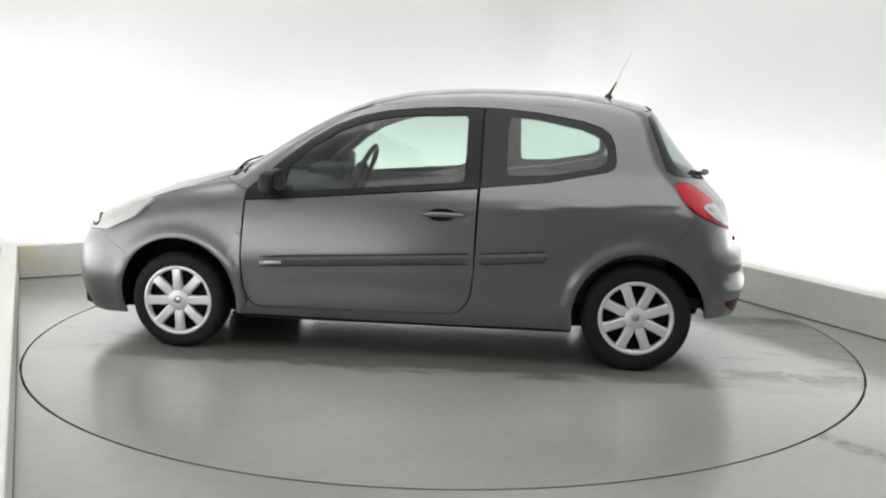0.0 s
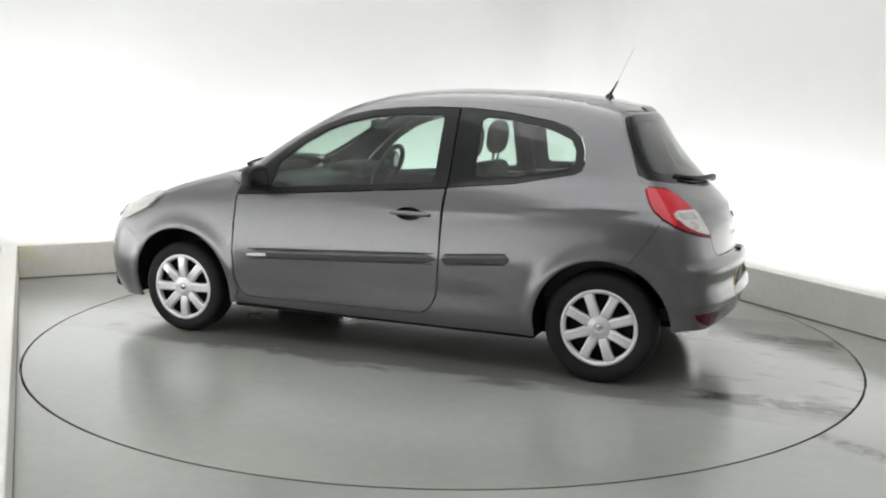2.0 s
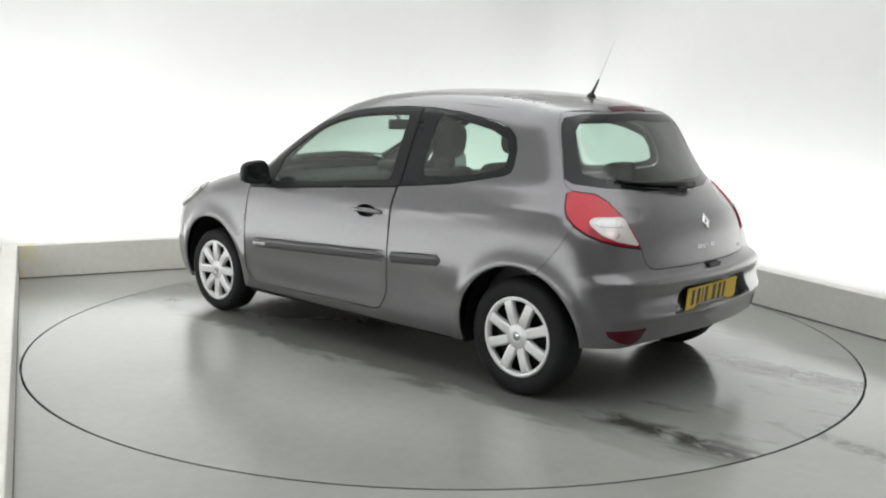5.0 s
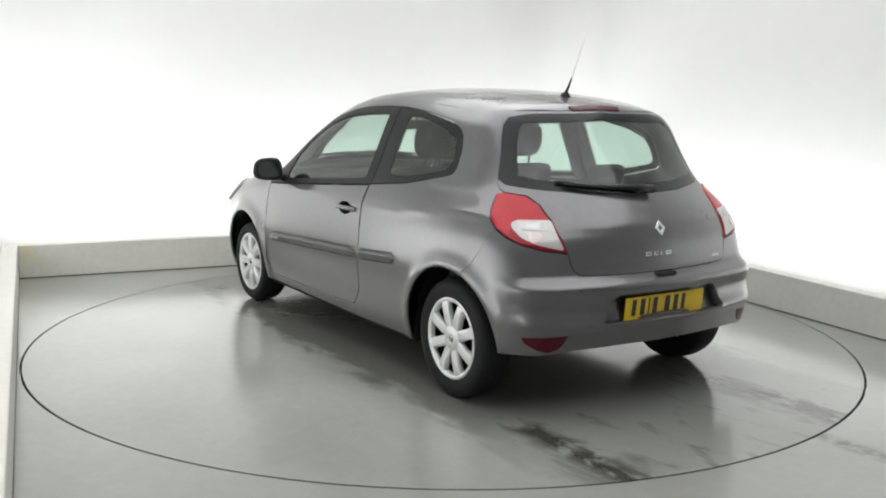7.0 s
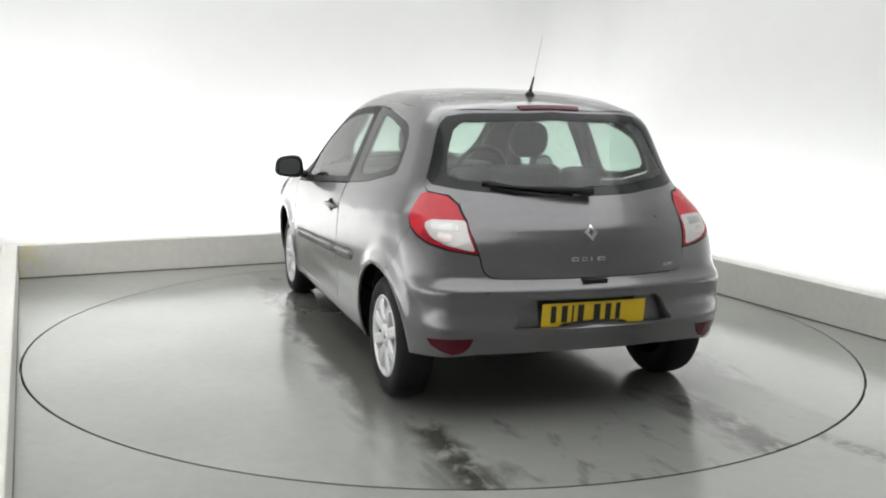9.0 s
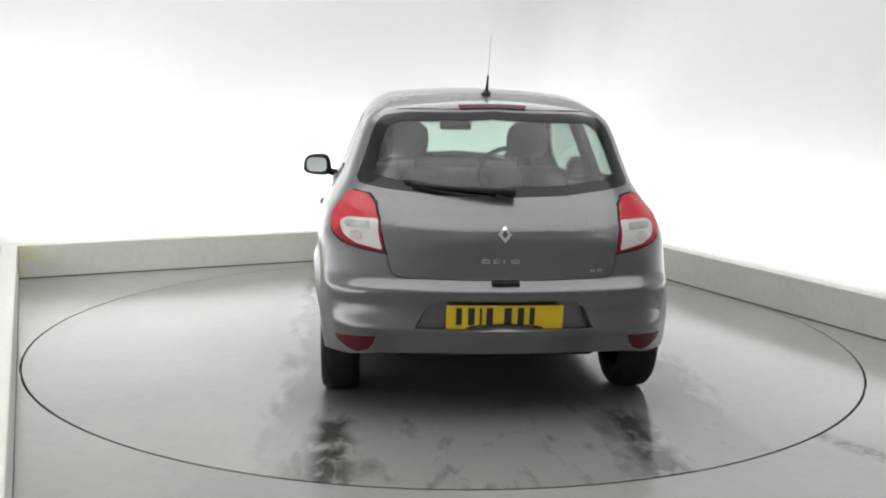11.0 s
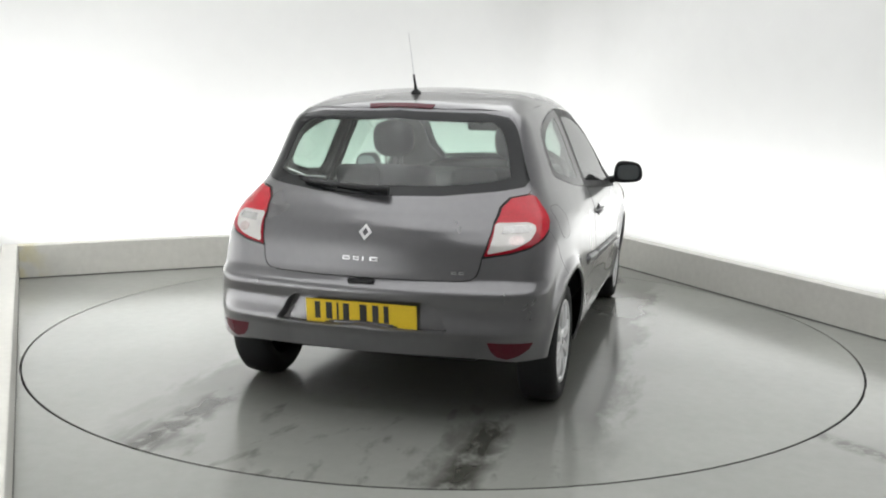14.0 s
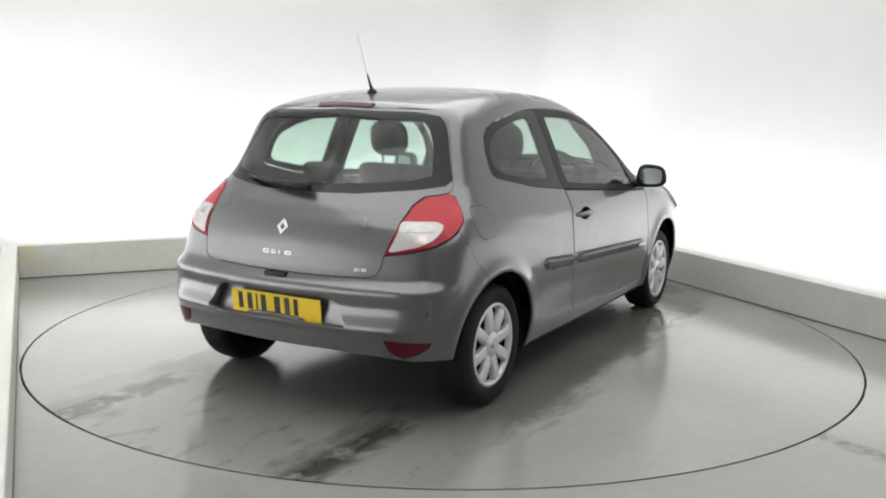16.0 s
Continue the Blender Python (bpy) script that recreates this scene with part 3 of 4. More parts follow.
QUARTER_GLASS = flank(rounded([(-0.575, 1.035), (-0.575, 1.352), (-0.75, 1.335), (-0.96, 1.292), (-1.075, 1.245), (-1.108, 1.185), (-1.108, 1.12), (-1.06, 1.090), (-0.80, 1.045)], 0.04, 3, (0, 1)))


def arch(ax, r, a0, a1, n=18):
    return [(ax + r * math.cos(radians(a0 + (a1 - a0) * k / n)), 0.30 + r * math.sin(radians(a0 + (a1 - a0) * k / n))) for k in range(n + 1)]


RAIL = [(1.06, 0.975), (0.95, 1.035), (0.80, 1.120), (0.68, 1.193), (0.56, 1.262), (0.40, 1.338), (0.20, 1.395), (0.0, 1.418), (-0.2, 1.428), (-0.4, 1.428), (-0.7, 1.418), (-1.0, 1.398), (-1.2, 1.378)]
RAIL_S = flank(RAIL)
LAMP_IN = [(0.662, 1.019), (0.588, 1.007), (0.557, 0.968), (0.546, 0.905), (0.535, 0.828), (0.517, 0.759)]      # lamp edge along the hatch, (y, z)
LAMP_OUT = [(-1.752, 0.776), (-1.692, 0.803), (-1.637, 0.831), (-1.575, 0.867), (-1.532, 0.902), (-1.502, 0.942), (-1.470, 1.008)]   # lamp edge on the flank, (x, z)
TAIL_LAMP = tail(LAMP_IN) + flank(LAMP_OUT)
HATCH_SIDE = tail([(0.480, 1.390), (0.525, 1.375), (0.563, 1.330), (0.610, 1.200), (0.660, 1.060), (0.668, 1.035)])   # hatch edge beside the glass
HATCH_LOW = tail([(0.511, 0.715), (0.499, 0.683), (0.475, 0.666), (0.430, 0.660), (0.21, 0.657), (0.0, 0.657)])
BUMPER_SEAM = flank([(-1.575, 0.867), (-1.519, 0.756)])


def rubbing_strip(sg, x0, z0, x1, z1, parent):
    """A moulding along the flank: narrow bright nose, long undercut below, a dark joint along its upper edge."""
    n = 28
    prof = ((0.026, -0.002), (0.024, 0.006), (0.018, 0.017), (0.009, 0.020), (0.003, 0.017), (-0.016, 0.011), (-0.025, 0.004), (-0.026, -0.002))
    rows = []
    for k in range(n + 1):
        t = k / n
        end = min(1.0, min(t, 1 - t) * n / 2.0) ** 0.5
        x, z = x0 + (x1 - x0) * t, z0 + (z1 - z0) * t
        end = max(end, 0.15)
        p = wrap(np.array([(sg * side_s(x, z), z + dz * end) for dz, _ in prof]))
        rows.append(p + normals(p) * np.array([max(o, 0.0) * end + min(o, 0) for _, o in prof])[:, None])
    bm = bmesh.new()
    vs = [[bm.verts.new(p) for p in r] for r in rows]
    for i in range(n):
        for j in range(len(prof) - 1):
            bm.faces.new((vs[i][j], vs[i][j + 1], vs[i + 1][j + 1], vs[i + 1][j]))
    bm.faces.new(vs[0])
    bm.faces.new(vs[-1][::-1])
    bmesh.ops.recalc_face_normals(bm, faces=bm.faces)
    strip = part("rubbing_strip", bm, M_STRIP, parent)
    u = (x1 - x0) / abs(x1 - x0) * 0.02
    # dark joint above; the black line below paints the strip's shadow
    for name, lo, hi in (("upper_joint", 0.025, 0.032), ("lower_shade_line", -0.031, -0.026)):
        q = flank([(x0 + u, z0 + lo), (x1 - u, z1 + lo), (x1 - u, z1 + hi), (x0 + u, z0 + hi)])
        skin(name, q if sg > 0 else mirror(q), [], M_BLACK, strip, lift=0.0015, flange=0.001, step=0.03)
    if x0 > 0:
        q = flank([(x0 - 0.02, z0 + 0.006), (x0 - 0.15, z0 + 0.013), (x0 - 0.15, z0 - 0.004), (x0 - 0.02, z0 - 0.012)])
        skin("strip_badge", q if sg > 0 else mirror(q), [], M_BADGE, strip, lift=0.0205, flange=0.004, step=0.03, label="pale silvery badge")


def side_panels(sg):
    """One flank: body side, door with window, quarter window, wing, tail lamp."""
    fl = (lambda p: list(p)) if sg > 0 else mirror
    # rear arch runs from its front foot over the top to the bumper seam
    body = flank([(0.90, 0.222), (0.3, 0.216), (-0.4, 0.214), (-0.952, 0.216)]) + flank(arch(-1.30, 0.352, -10, 110)) + BUMPER_SEAM[1::-1] + flank(LAMP_OUT[4:]) + [TAIL_LAMP[0]] + HATCH_SIDE[::-1] + RAIL_S[::-1] + flank([(0.98, 0.955), (0.872, 0.930), (0.872, 0.876), (0.897, 0.54), (0.884, 0.36), (0.86, 0.30)])
    opening = DOOR[:-2] + GLAZING[2::-1] + GLAZING[:4:-1] + GLAZING[4:5]
    flap = flank(rounded([(-1.475, 0.815), (-1.315, 0.815), (-1.315, 0.965), (-1.475, 0.965)], 0.07, 6))
    holes = [fl(shrink(opening, -0.003))]
    if sg < 0:
        holes.append(fl(flap))
        skin("fuel_flap", fl(flap), [], M_PAINT, car, gap=0.0025, flange=0.012, step=0.028)
    skin("body_side", fl(body), holes, M_PAINT, car, step=0.028)
    cup = flank([(-0.235 + 0.080 * math.cos(a), 0.824 + 0.036 * math.sin(a)) for a in np.linspace(0, 2 * math.pi, 21)[:-1]])
    door = skin("door", fl(DOOR), [fl(cup)], M_PAINT, car, gap=0.0045, step=0.024)
    # body-paint cup coloured black: the shadow behind the grip is in the colour
    skin("shaded_handle_recess", fl(shrink(cup, -0.003)), [], M_BLACK, door, lift=-0.042, flange=0)
    grip = lift_points(fl(flank([(x, 0.822 + 0.006 * math.sin((x + 0.37) * 12)) for x in np.linspace(-0.125, -0.365, 9)])), wrap)
    out = [0.004, 0.014, 0.019, 0.021, 0.022, 0.021, 0.019, 0.014, 0.004]
    grip = grip[::1 if sg > 0 else -1] + normals(grip)[::1 if sg > 0 else -1] * np.array(out)[:, None]
    part("door_handle", tube_bm([tuple(p) for p in grip], [0.006, 0.011, 0.013, 0.013, 0.013, 0.013, 0.013, 0.012, 0.007], 12), M_PAINT, door, smooth=True)
    skin("window_frame", fl(FRONT_FRAME), [fl(FRONT_GLASS)], M_BLACK, door, gap=0.002, lift=-0.002, flange=0.02)
    skin("window_glass", fl(FRONT_GLASS), [], M_GLASS, door, lift=-0.007, flange=0)
    pillar = flank([(-0.39, 0.955), (-0.48, 0.963), (-0.48, 1.41), (-0.39, 1.41)])
    skin("door_pillar", fl(pillar), [], M_BLACK, car, lift=-0.022, flange=0.02)
    skin("quarter_window_border", fl(QUARTER_FRAME), [fl(QUARTER_GLASS)], M_FRIT, car, gap=0.002, lift=-0.001, flange=0.012)
    skin("quarter_window_glass", fl(QUARTER_GLASS), [], M_GLASS, car, lift=-0.002, flange=0)
    wing = flank([(1.06, 0.975), (0.98, 0.955), (0.872, 0.926), (0.872, 0.876), (0.897, 0.54), (0.884, 0.36), (0.865, 0.30), (0.90, 0.222), (0.928, 0.222)]) + flank(arch(1.27, 0.345, 190, 40)) + flank([(1.66, 0.60), (1.78, 0.70), (1.66, 0.775), (1.46, 0.855), (1.22, 0.925)])
    skin("wing", fl(wing), [], M_PAINT, car, gap=0.002, step=0.026)
    lamp = skin("tail_lamp", fl(shrink(TAIL_LAMP, 0.006)), [], M_RED, car, lift=0.006, flange=0.03, step=0.025, label="red tail lamp with a clear lower lens")
    skin("lamp_seal", fl(TAIL_LAMP), [], M_BLACK, lamp, lift=-0.003, flange=0, step=0.03)
    lower = tail([(0.549, 0.898), (0.541, 0.840), (0.525, 0.768)]) + flank([(-1.747, 0.784), (-1.692, 0.811), (-1.642, 0.838)]) + tail([(0.730, 0.862)])
    skin("lower_lens", fl(lower), [], M_DEEPRED, lamp, lift=0.0072, flange=0.002, step=0.025, label="deep red lower lens")
    clear = tail(rounded([(0.554, 0.901), (0.688, 0.903), (0.716, 0.889), (0.722, 0.868), (0.706, 0.830), (0.652, 0.800), (0.600, 0.788), (0.537, 0.775)], 0.012, 3))
    lens = skin("clear_lens", fl(clear), [], M_CLEAR, lamp, lift=0.0095, flange=0.01, step=0.02, label="clear silvery lens")
    for pts, mat in (([(0.590, 0.889), (0.690, 0.890), (0.704, 0.876), (0.690, 0.862), (0.588, 0.858)], M_BULB),
                     ([(0.652 + 0.030 * math.cos(a), 0.830 + 0.020 * math.sin(a)) for a in np.linspace(0, 2 * math.pi, 13)[:-1]], M_PINK)):
        skin("lamp_reflector", fl(tail(pts)), [], mat, lens, lift=0.0110, flange=0.002, step=0.02)
    rubbing_strip(sg, 0.80, 0.532, -0.408, 0.590, door)
    rubbing_strip(sg, -0.436, 0.591, -0.818, 0.616, car)
    head_lamp = flank([(1.42, 0.845), (1.50, 0.76), (1.68, 0.675), (1.86, 0.655), (1.90, 0.70), (1.78, 0.775), (1.62, 0.83)])
    hl = skin("head_lamp", fl(head_lamp), [], M_CLEAR, car, lift=0.018, flange=0.03, label="clear glass head lamp")
    ring = flank([(1.80 + 0.040 * math.cos(a), 0.706 + 0.032 * math.sin(a)) for a in np.linspace(0, 2 * math.pi, 17)[:-1]])
    bowl = skin("lamp_bowl", fl(ring), [], M_BLACK, hl, lift=0.020, flange=0.006, step=0.02)
    skin("lamp_bulb", fl(shrink(ring, 0.014)), [], M_CHROME, bowl, lift=0.022, flange=0.004, step=0.02)
    return door


doors = [side_panels(1), side_panels(-1)]

# tail: bumper, hatch, rear window
bump = flank([(-1.650, 0.306)]) + flank(arch(-1.30, 0.352, 174, 110, 12)) + BUMPER_SEAM[1:2] + flank(LAMP_OUT[:4])[::-1] + [TAIL_LAMP[5]] + HATCH_LOW
low = tail([(0.0, 0.334), (0.3, 0.333), (0.55, 0.325)]) + flank([(-1.80, 0.310)])
bumper_out = low[1:] + bump + mirror(low[1:] + bump[:-1])
PLATE_HOLE = tail(rounded([(0.405, 0.450), (0.0, 0.444), (-0.405, 0.450), (-0.345, 0.550), (-0.305, 0.574), (0.305, 0.574), (0.345, 0.550)], 0.02, 3, (0, 2, 3, 4, 5, 6)))
rear_bumper = skin("rear_bumper", bumper_out, [PLATE_HOLE], M_PAINT, car, gap=0.002, flange=0.05, step=0.022)
skin("plate_recess", shrink(PLATE_HOLE, -0.002), [], M_PAINT, rear_bumper, lift=-0.052, flange=0)
hatch_half = HATCH_LOW[::-1] + TAIL_LAMP[5::-1] + HATCH_SIDE[::-1]
GLASS_HALF = tail([(0.0, 1.004), (0.30, 1.010), (0.52, 1.030), (0.640, 1.050), (0.652, 1.075), (0.605, 1.200), (0.558, 1.325), (0.520, 1.360), (0.40, 1.378), (0.0, 1.387)])
REAR_GLASS = GLASS_HALF[:-1] + mirror(GLASS_HALF[1:])
HATCH_TOP = tail([(0.480, 1.390), (0.25, 1.393), (0.0, 1.394)])
hatch_out = HATCH_LOW[::-1][0:1] + hatch_half[1:] + HATCH_TOP[1:] + mirror(hatch_half[1:] + HATCH_TOP[1:-1])
hatch = skin("tailgate", hatch_out, [REAR_GLASS], M_PAINT, car, gap=0.002, step=0.024)
PANE_HALF = tail([(0.0, 1.045), (0.30, 1.052), (0.50, 1.072), (0.575, 1.095), (0.545, 1.200), (0.505, 1.300), (0.460, 1.335), (0.0, 1.350)])
REAR_PANE = PANE_HALF[:-1] + mirror(PANE_HALF[1:])
skin("rear_window_border", REAR_GLASS, [REAR_PANE], M_FRIT, hatch, gap=0.001, lift=0.001, flange=0.01)
skin("rear_window_glass", REAR_PANE, [], M_MILKY, hatch, lift=0.0, flange=0)

# roof, windscreen, bonnet, nose
rail3 = lift_points(RAIL_S, wrap)
side3 = lift_points(HATCH_SIDE[:1], wrap)
tophatch = lift_points(HATCH_TOP, wrap)
scr = [(p[0], p[1]) for p in rail3]
corner = lift_points([tuple(np.array(HATCH_SIDE[0]) * (1 - k / 8) + np.array(RAIL_S[-1]) * k / 8) for k in range(1, 8)], wrap)
roof_half = [(tophatch[i][0], tophatch[i][1]) for i in (2, 1, 0)] + [(p[0], p[1]) for p in corner] + scr[::-1][:7]
roof_out = roof_half + [(0.245, 0.3), (0.262, 0.0), (0.245, -0.3)] + [(x, -y) for x, y in roof_half[::-1]][:-1]
skin("roof", roof_out, [], M_PAINT, car, chart=top_chart)
screen_half = scr[6::-1]
screen_out = [(1.065, -0.0), (1.05, -0.3)] + [(x, -y) for x, y in screen_half[::-1]] + [(0.245, -0.3), (0.262, 0.0), (0.245, 0.3)] + screen_half + [(1.05, 0.3)]
screen_in = shrink(screen_out, 0.05)
skin("windscreen_border", screen_out, [screen_in], M_FRIT, car, chart=top_chart, lift=0.001)
skin("windscreen", screen_in, [], M_GLASS, car, chart=top_chart, flange=0)
bon_edge = lift_points(flank([(1.06, 0.975), (1.22, 0.925), (1.46, 0.855), (1.66, 0.775), (1.78, 0.70)]), wrap)
be = [(p[0], p[1]) for p in bon_edge]
bon_out = [(1.08, 0.0)] + [(1.065, 0.3)] + be + [(1.90, 0.40), (1.935, 0.2), (1.94, 0.0), (1.935, -0.2), (1.90, -0.40)] + [(x, -y) for x, y in be[::-1]] + [(1.065, -0.3)]
skin("bonnet", bon_out, [], M_PAINT, car, chart=top_chart, gap=0.002)
S_FRONT = 2 * QUARTER + XB - XA
nose_l = flank([(1.60, 0.19)]) + flank(arch(1.27, 0.345, -12, 40, 10)) + flank([(1.66, 0.60), (1.78, 0.70)])
top_edge = [(s, 0.70) for s in np.linspace(nose_l[-1][0], S_FRONT, 8)][1:]
low_edge = [(s, 0.18) for s in np.linspace(S_FRONT, nose_l[0][0], 8)][:-1]
for sg in (1, -1):
    q = nose_l + top_edge + low_edge
    skin("front_bumper", q if sg > 0 else mirror(q), [], M_PAINT, car)


# ---- wheels ----
def build_wheel(m, radius, phase=0.0):
    """A steel wheel with a tyre and an eight-spoke plastic trim; phase turns it on its axle."""
    w = new("wheel")
    w.parent = car
    w.matrix_basis = m @ pose(0, 0, 0, 0, phase, 0)
    squash = (radius - 0.205) / 0.0905
    tread = [(0.240, 0.093), (0.270, 0.088), (0.288, 0.070), (0.2945, 0.04), (0.2955, 0.0)]
    wall = [(0.205 + (r - 0.205) * squash, a) for r, a in tread]
    part("tyre", lathe_bm([(0.185, -0.07), (0.205, -0.086)] + [(r, -a) for r, a in wall[:-1]] + wall[::-1] + [(0.205, 0.086), (0.188, 0.078), (0.185, 0.04)], 64), M_RUBBER, w, smooth=True)
    part("rim", lathe_bm([(0.0, 0.035), (0.12, 0.03), (0.175, 0.02), (0.188, 0.06), (0.190, 0.078)], 48), M_DARK, w)
    bm = lathe_bm([(0.176, 0.060), (0.178, 0.078), (0.186, 0.086), (0.198, 0.088), (0.203, 0.082), (0.203, 0.07)], 64)
    part("hubcap_ring", bm, M_SILVER, w, smooth=True)
    for k in range(8):
        bm = bmesh.new()
        a = 2 * math.pi * k / 8
        u, t = Vector((math.cos(a), 0, math.sin(a))), Vector((-math.sin(a), 0, math.cos(a)))
        rows = []
        for r, wd, h in ((0.040, 0.016, 0.078), (0.062, 0.025, 0.081), (0.080, 0.0275, 0.085), (0.12, 0.0255, 0.089), (0.160, 0.0265, 0.088), (0.186, 0.032, 0.083)):
            rows.append([bm.verts.new(u * r + t * c * wd + Vector((0, h - dz, 0))) for c, dz in ((-1, 0.030), (-1, 0.007), (-0.78, 0.001), (-0.4, 0), (0, 0.003), (0.4, 0), (0.78, 0.001), (1, 0.007), (1, 0.030))])
        for i in range(5):
            for j in range(8):
                bm.faces.new((rows[i][j], rows[i][j + 1], rows[i + 1][j + 1], rows[i + 1][j]))
        bmesh.ops.recalc_face_normals(bm, faces=bm.faces)
        part("trim_spoke", bm, M_SILVER, w, smooth=True)
    hub = part("hub_centre", lathe_bm([(0.0, 0.080), (0.020, 0.080), (0.022, 0.083), (0.030, 0.084), (0.034, 0.081), (0.060, 0.080), (0.070, 0.070), (0.072, 0.05)], 40), M_SILVER, w, smooth=True)
    part("hub_cap", lathe_bm([(0.0, 0.086), (0.014, 0.0855), (0.019, 0.083), (0.020, 0.078)], 24), M_BADGE, hub, smooth=True)
    for k in range(4):
        a = 2 * math.pi * (k + 0.5) / 4
        part("wheel_bolt", lathe_bm([(0.0, 0.060), (0.010, 0.058), (0.011, 0.03)], 8), M_BADGE, w, m=pose(0.092 * math.cos(a), 0, 0.092 * math.sin(a)))
    part("brake_disc", lathe_bm([(0.0, 0.01), (0.13, 0.01), (0.13, -0.01), (0.0, -0.01)], 32), M_DARK, w)
    return w


for x, radius, left, right in ((1.281, 0.278, 2.0, 10.0), (-1.2925, 0.295, 20.0, 14.0)):
    build_wheel(pose(x, 0.727, radius), radius, left)
    build_wheel(pose(x, -0.727, radius, 0, 0, 180), radius, right)


def build_under():
    part("underbody", box_bm(-1.15, 1.80, -0.53, 0.53, 0.165, 0.36, 0.03), M_DARK, car)
    part("rear_undertray", box_bm(-1.66, -1.16, -0.48, 0.48, 0.25, 0.36, 0.03), M_DARK, car)
    for x in (1.27, -1.30):
        for s in (1, -1):
            bm = bmesh.new()
            n = 24
            turn = 1.06 if x > 0 else 0.99
            a = [(x + 0.36, 0.215)] + [(x + 0.36 * math.cos(math.pi * (-0.03 + turn * k / n)), 0.30 + 0.36 * math.sin(math.pi * (-0.03 + turn * k / n))) for k in range(n + 1)] + [(x - 0.36, 0.225 if x > 0 else 0.318)]
            r0 = [bm.verts.new((p, s * 0.79, q)) for p, q in a]
            r1 = [bm.verts.new((p, s * 0.50, q)) for p, q in a]
            for k in range(n + 2):
                bm.faces.new((r0[k], r0[k + 1], r1[k + 1], r1[k]))
            bm.faces.new(r1)
            part("arch_liner", bm, M_DARK, car)
    part("front_crash_bar", box_bm(1.64, 1.93, -0.66, 0.66, 0.20, 0.52, 0.03), M_DARK, car)
    part("rear_crash_bar", box_bm(-1.80, -1.68, -0.60, 0.60, 0.33, 0.60, 0.03), M_DARK, car)
    for s in (1, -1):
        part("sill", box_bm(-0.95, 0.91, s * 0.69 - 0.11, s * 0.69 + 0.11, 0.196, 0.28, 0.012), M_DARK, car)


build_under()


# ---- fittings on the tail ----
def tail_fittings():
    plate = part("number_plate", box_bm(-0.003, 0.003, -0.26, 0.26, -0.0555, 0.0555, 0.002, 1), M_YELLOW, rear_bumper, "yellow number plate with black characters", m=pose(-1.902, 0, 0.497, 0, -6, 0))
    y = 0.222
    for w, gap in ((0.036, 0.017), (0.040, 0.015), (0.012, 0.014), (0.040, 0.038), (0.046, 0.014), (0.040, 0.014), (0.032, 0.0)):
        part("character_bar", box_bm(-0.0045, -0.003, y - w * 0.86, y - w * 0.14, -0.034, 0.044), M_PLATE_BLACK, plate)
        y -= w + gap
    part("dealer_strip", box_bm(-0.0042, -0.003, -0.17, 0.17, -0.0535, -0.044), M_PLATE_BLACK, plate)
    part("dealer_name_bar", box_bm(-0.0048, -0.0042, -0.075, 0.07, -0.052, -0.046), M_CLEAR, plate)
    ring = tail([(0.0, 0.888), (0.031, 0.853), (0.0, 0.818), (-0.031, 0.853)])
    hole = tail([(0.0, 0.870), (0.014, 0.853), (0.0, 0.836), (-0.014, 0.853)])
    skin("diamond_badge", ring, [hole], M_CHROME, hatch, lift=0.008, flange=0.008, step=0.012)
    for y0, w in ((0.102, 0.034), (0.050, 0.026), (0.008, 0.008), (-0.026, 0.038), (-0.392, 0.022), (-0.424, 0.022)):
        z0, h = (0.730, 0.018) if y0 > -0.3 else (0.688, 0.012)
        q = tail([(y0, z0), (y0 - w, z0), (y0 - w, z0 + h), (y0, z0 + h)])
        skin("badge_bar", q, [tail([(y0 - w * 0.22, z0 + h * 0.28), (y0 - w * 0.9, z0 + h * 0.28), (y0 - w * 0.9, z0 + h * 0.72), (y0 - w * 0.22, z0 + h * 0.72)])] if w > 0.02 else [], M_BADGE, hatch, lift=0.002, flange=0.002, step=0.02)
    part("release_catch", box_bm(-1.912, -1.86, -0.062, 0.062, 0.634, 0.655, 0.006), M_BLACK, hatch)
    for sg in (1, -1):
        q = tail([(0.566, 0.404), (0.580, 0.366), (0.602, 0.340), (0.645, 0.326), (0.690, 0.340)]) + flank([(-1.768, 0.368), (-1.758, 0.396)])
        skin("reflector", q if sg > 0 else mirror(q), [], M_DARKRED, rear_bumper, lift=0.003, flange=0.006, step=0.03, label="dark red reflector")
    brake = [(-1.372, 0.155), (-1.372, -0.155), (-1.345, -0.165), (-1.345, 0.165)]
    skin("brake_light", brake, [], M_DARKRED, hatch, chart=top_chart, lift=0.006, flange=0.008, step=0.03, label="dark red brake light strip")
    base = lift_points(tail([(-0.06, 1.006), (0.05, 1.012), (0.16, 1.019), (0.28, 1.029), (0.40, 1.044)]), wrap)
    nn = normals(base)
    part("wiper_arm", tube_bm([tuple(p) for p in base + nn * np.array([0.03, 0.035, 0.03, 0.025, 0.018])[:, None]], [0.022, 0.016, 0.011, 0.009, 0.007], 10), M_BLACK, hatch, smooth=True)
    blade = lift_points(tail([(0.02, 1.019), (0.15, 1.029), (0.28, 1.040), (0.43, 1.058)]), wrap)
    part("wiper_blade", tube_bm([tuple(p) for p in blade + normals(blade) * 0.010], [0.009] * 4, 8), M_BLACK, hatch)
    foot = lift_points([(-1.127, 0.0)], top_chart)[0]
    ant = part("aerial", lathe_bm([(0.0, 0.026), (0.012, 0.022), (0.022, 0.012), (0.026, 0.0), (0.027, -0.006)], 20), M_BLACK, car, smooth=True, m=Matrix.Translation(foot) @ pose(0, 0, 0, 90, 0, 0))
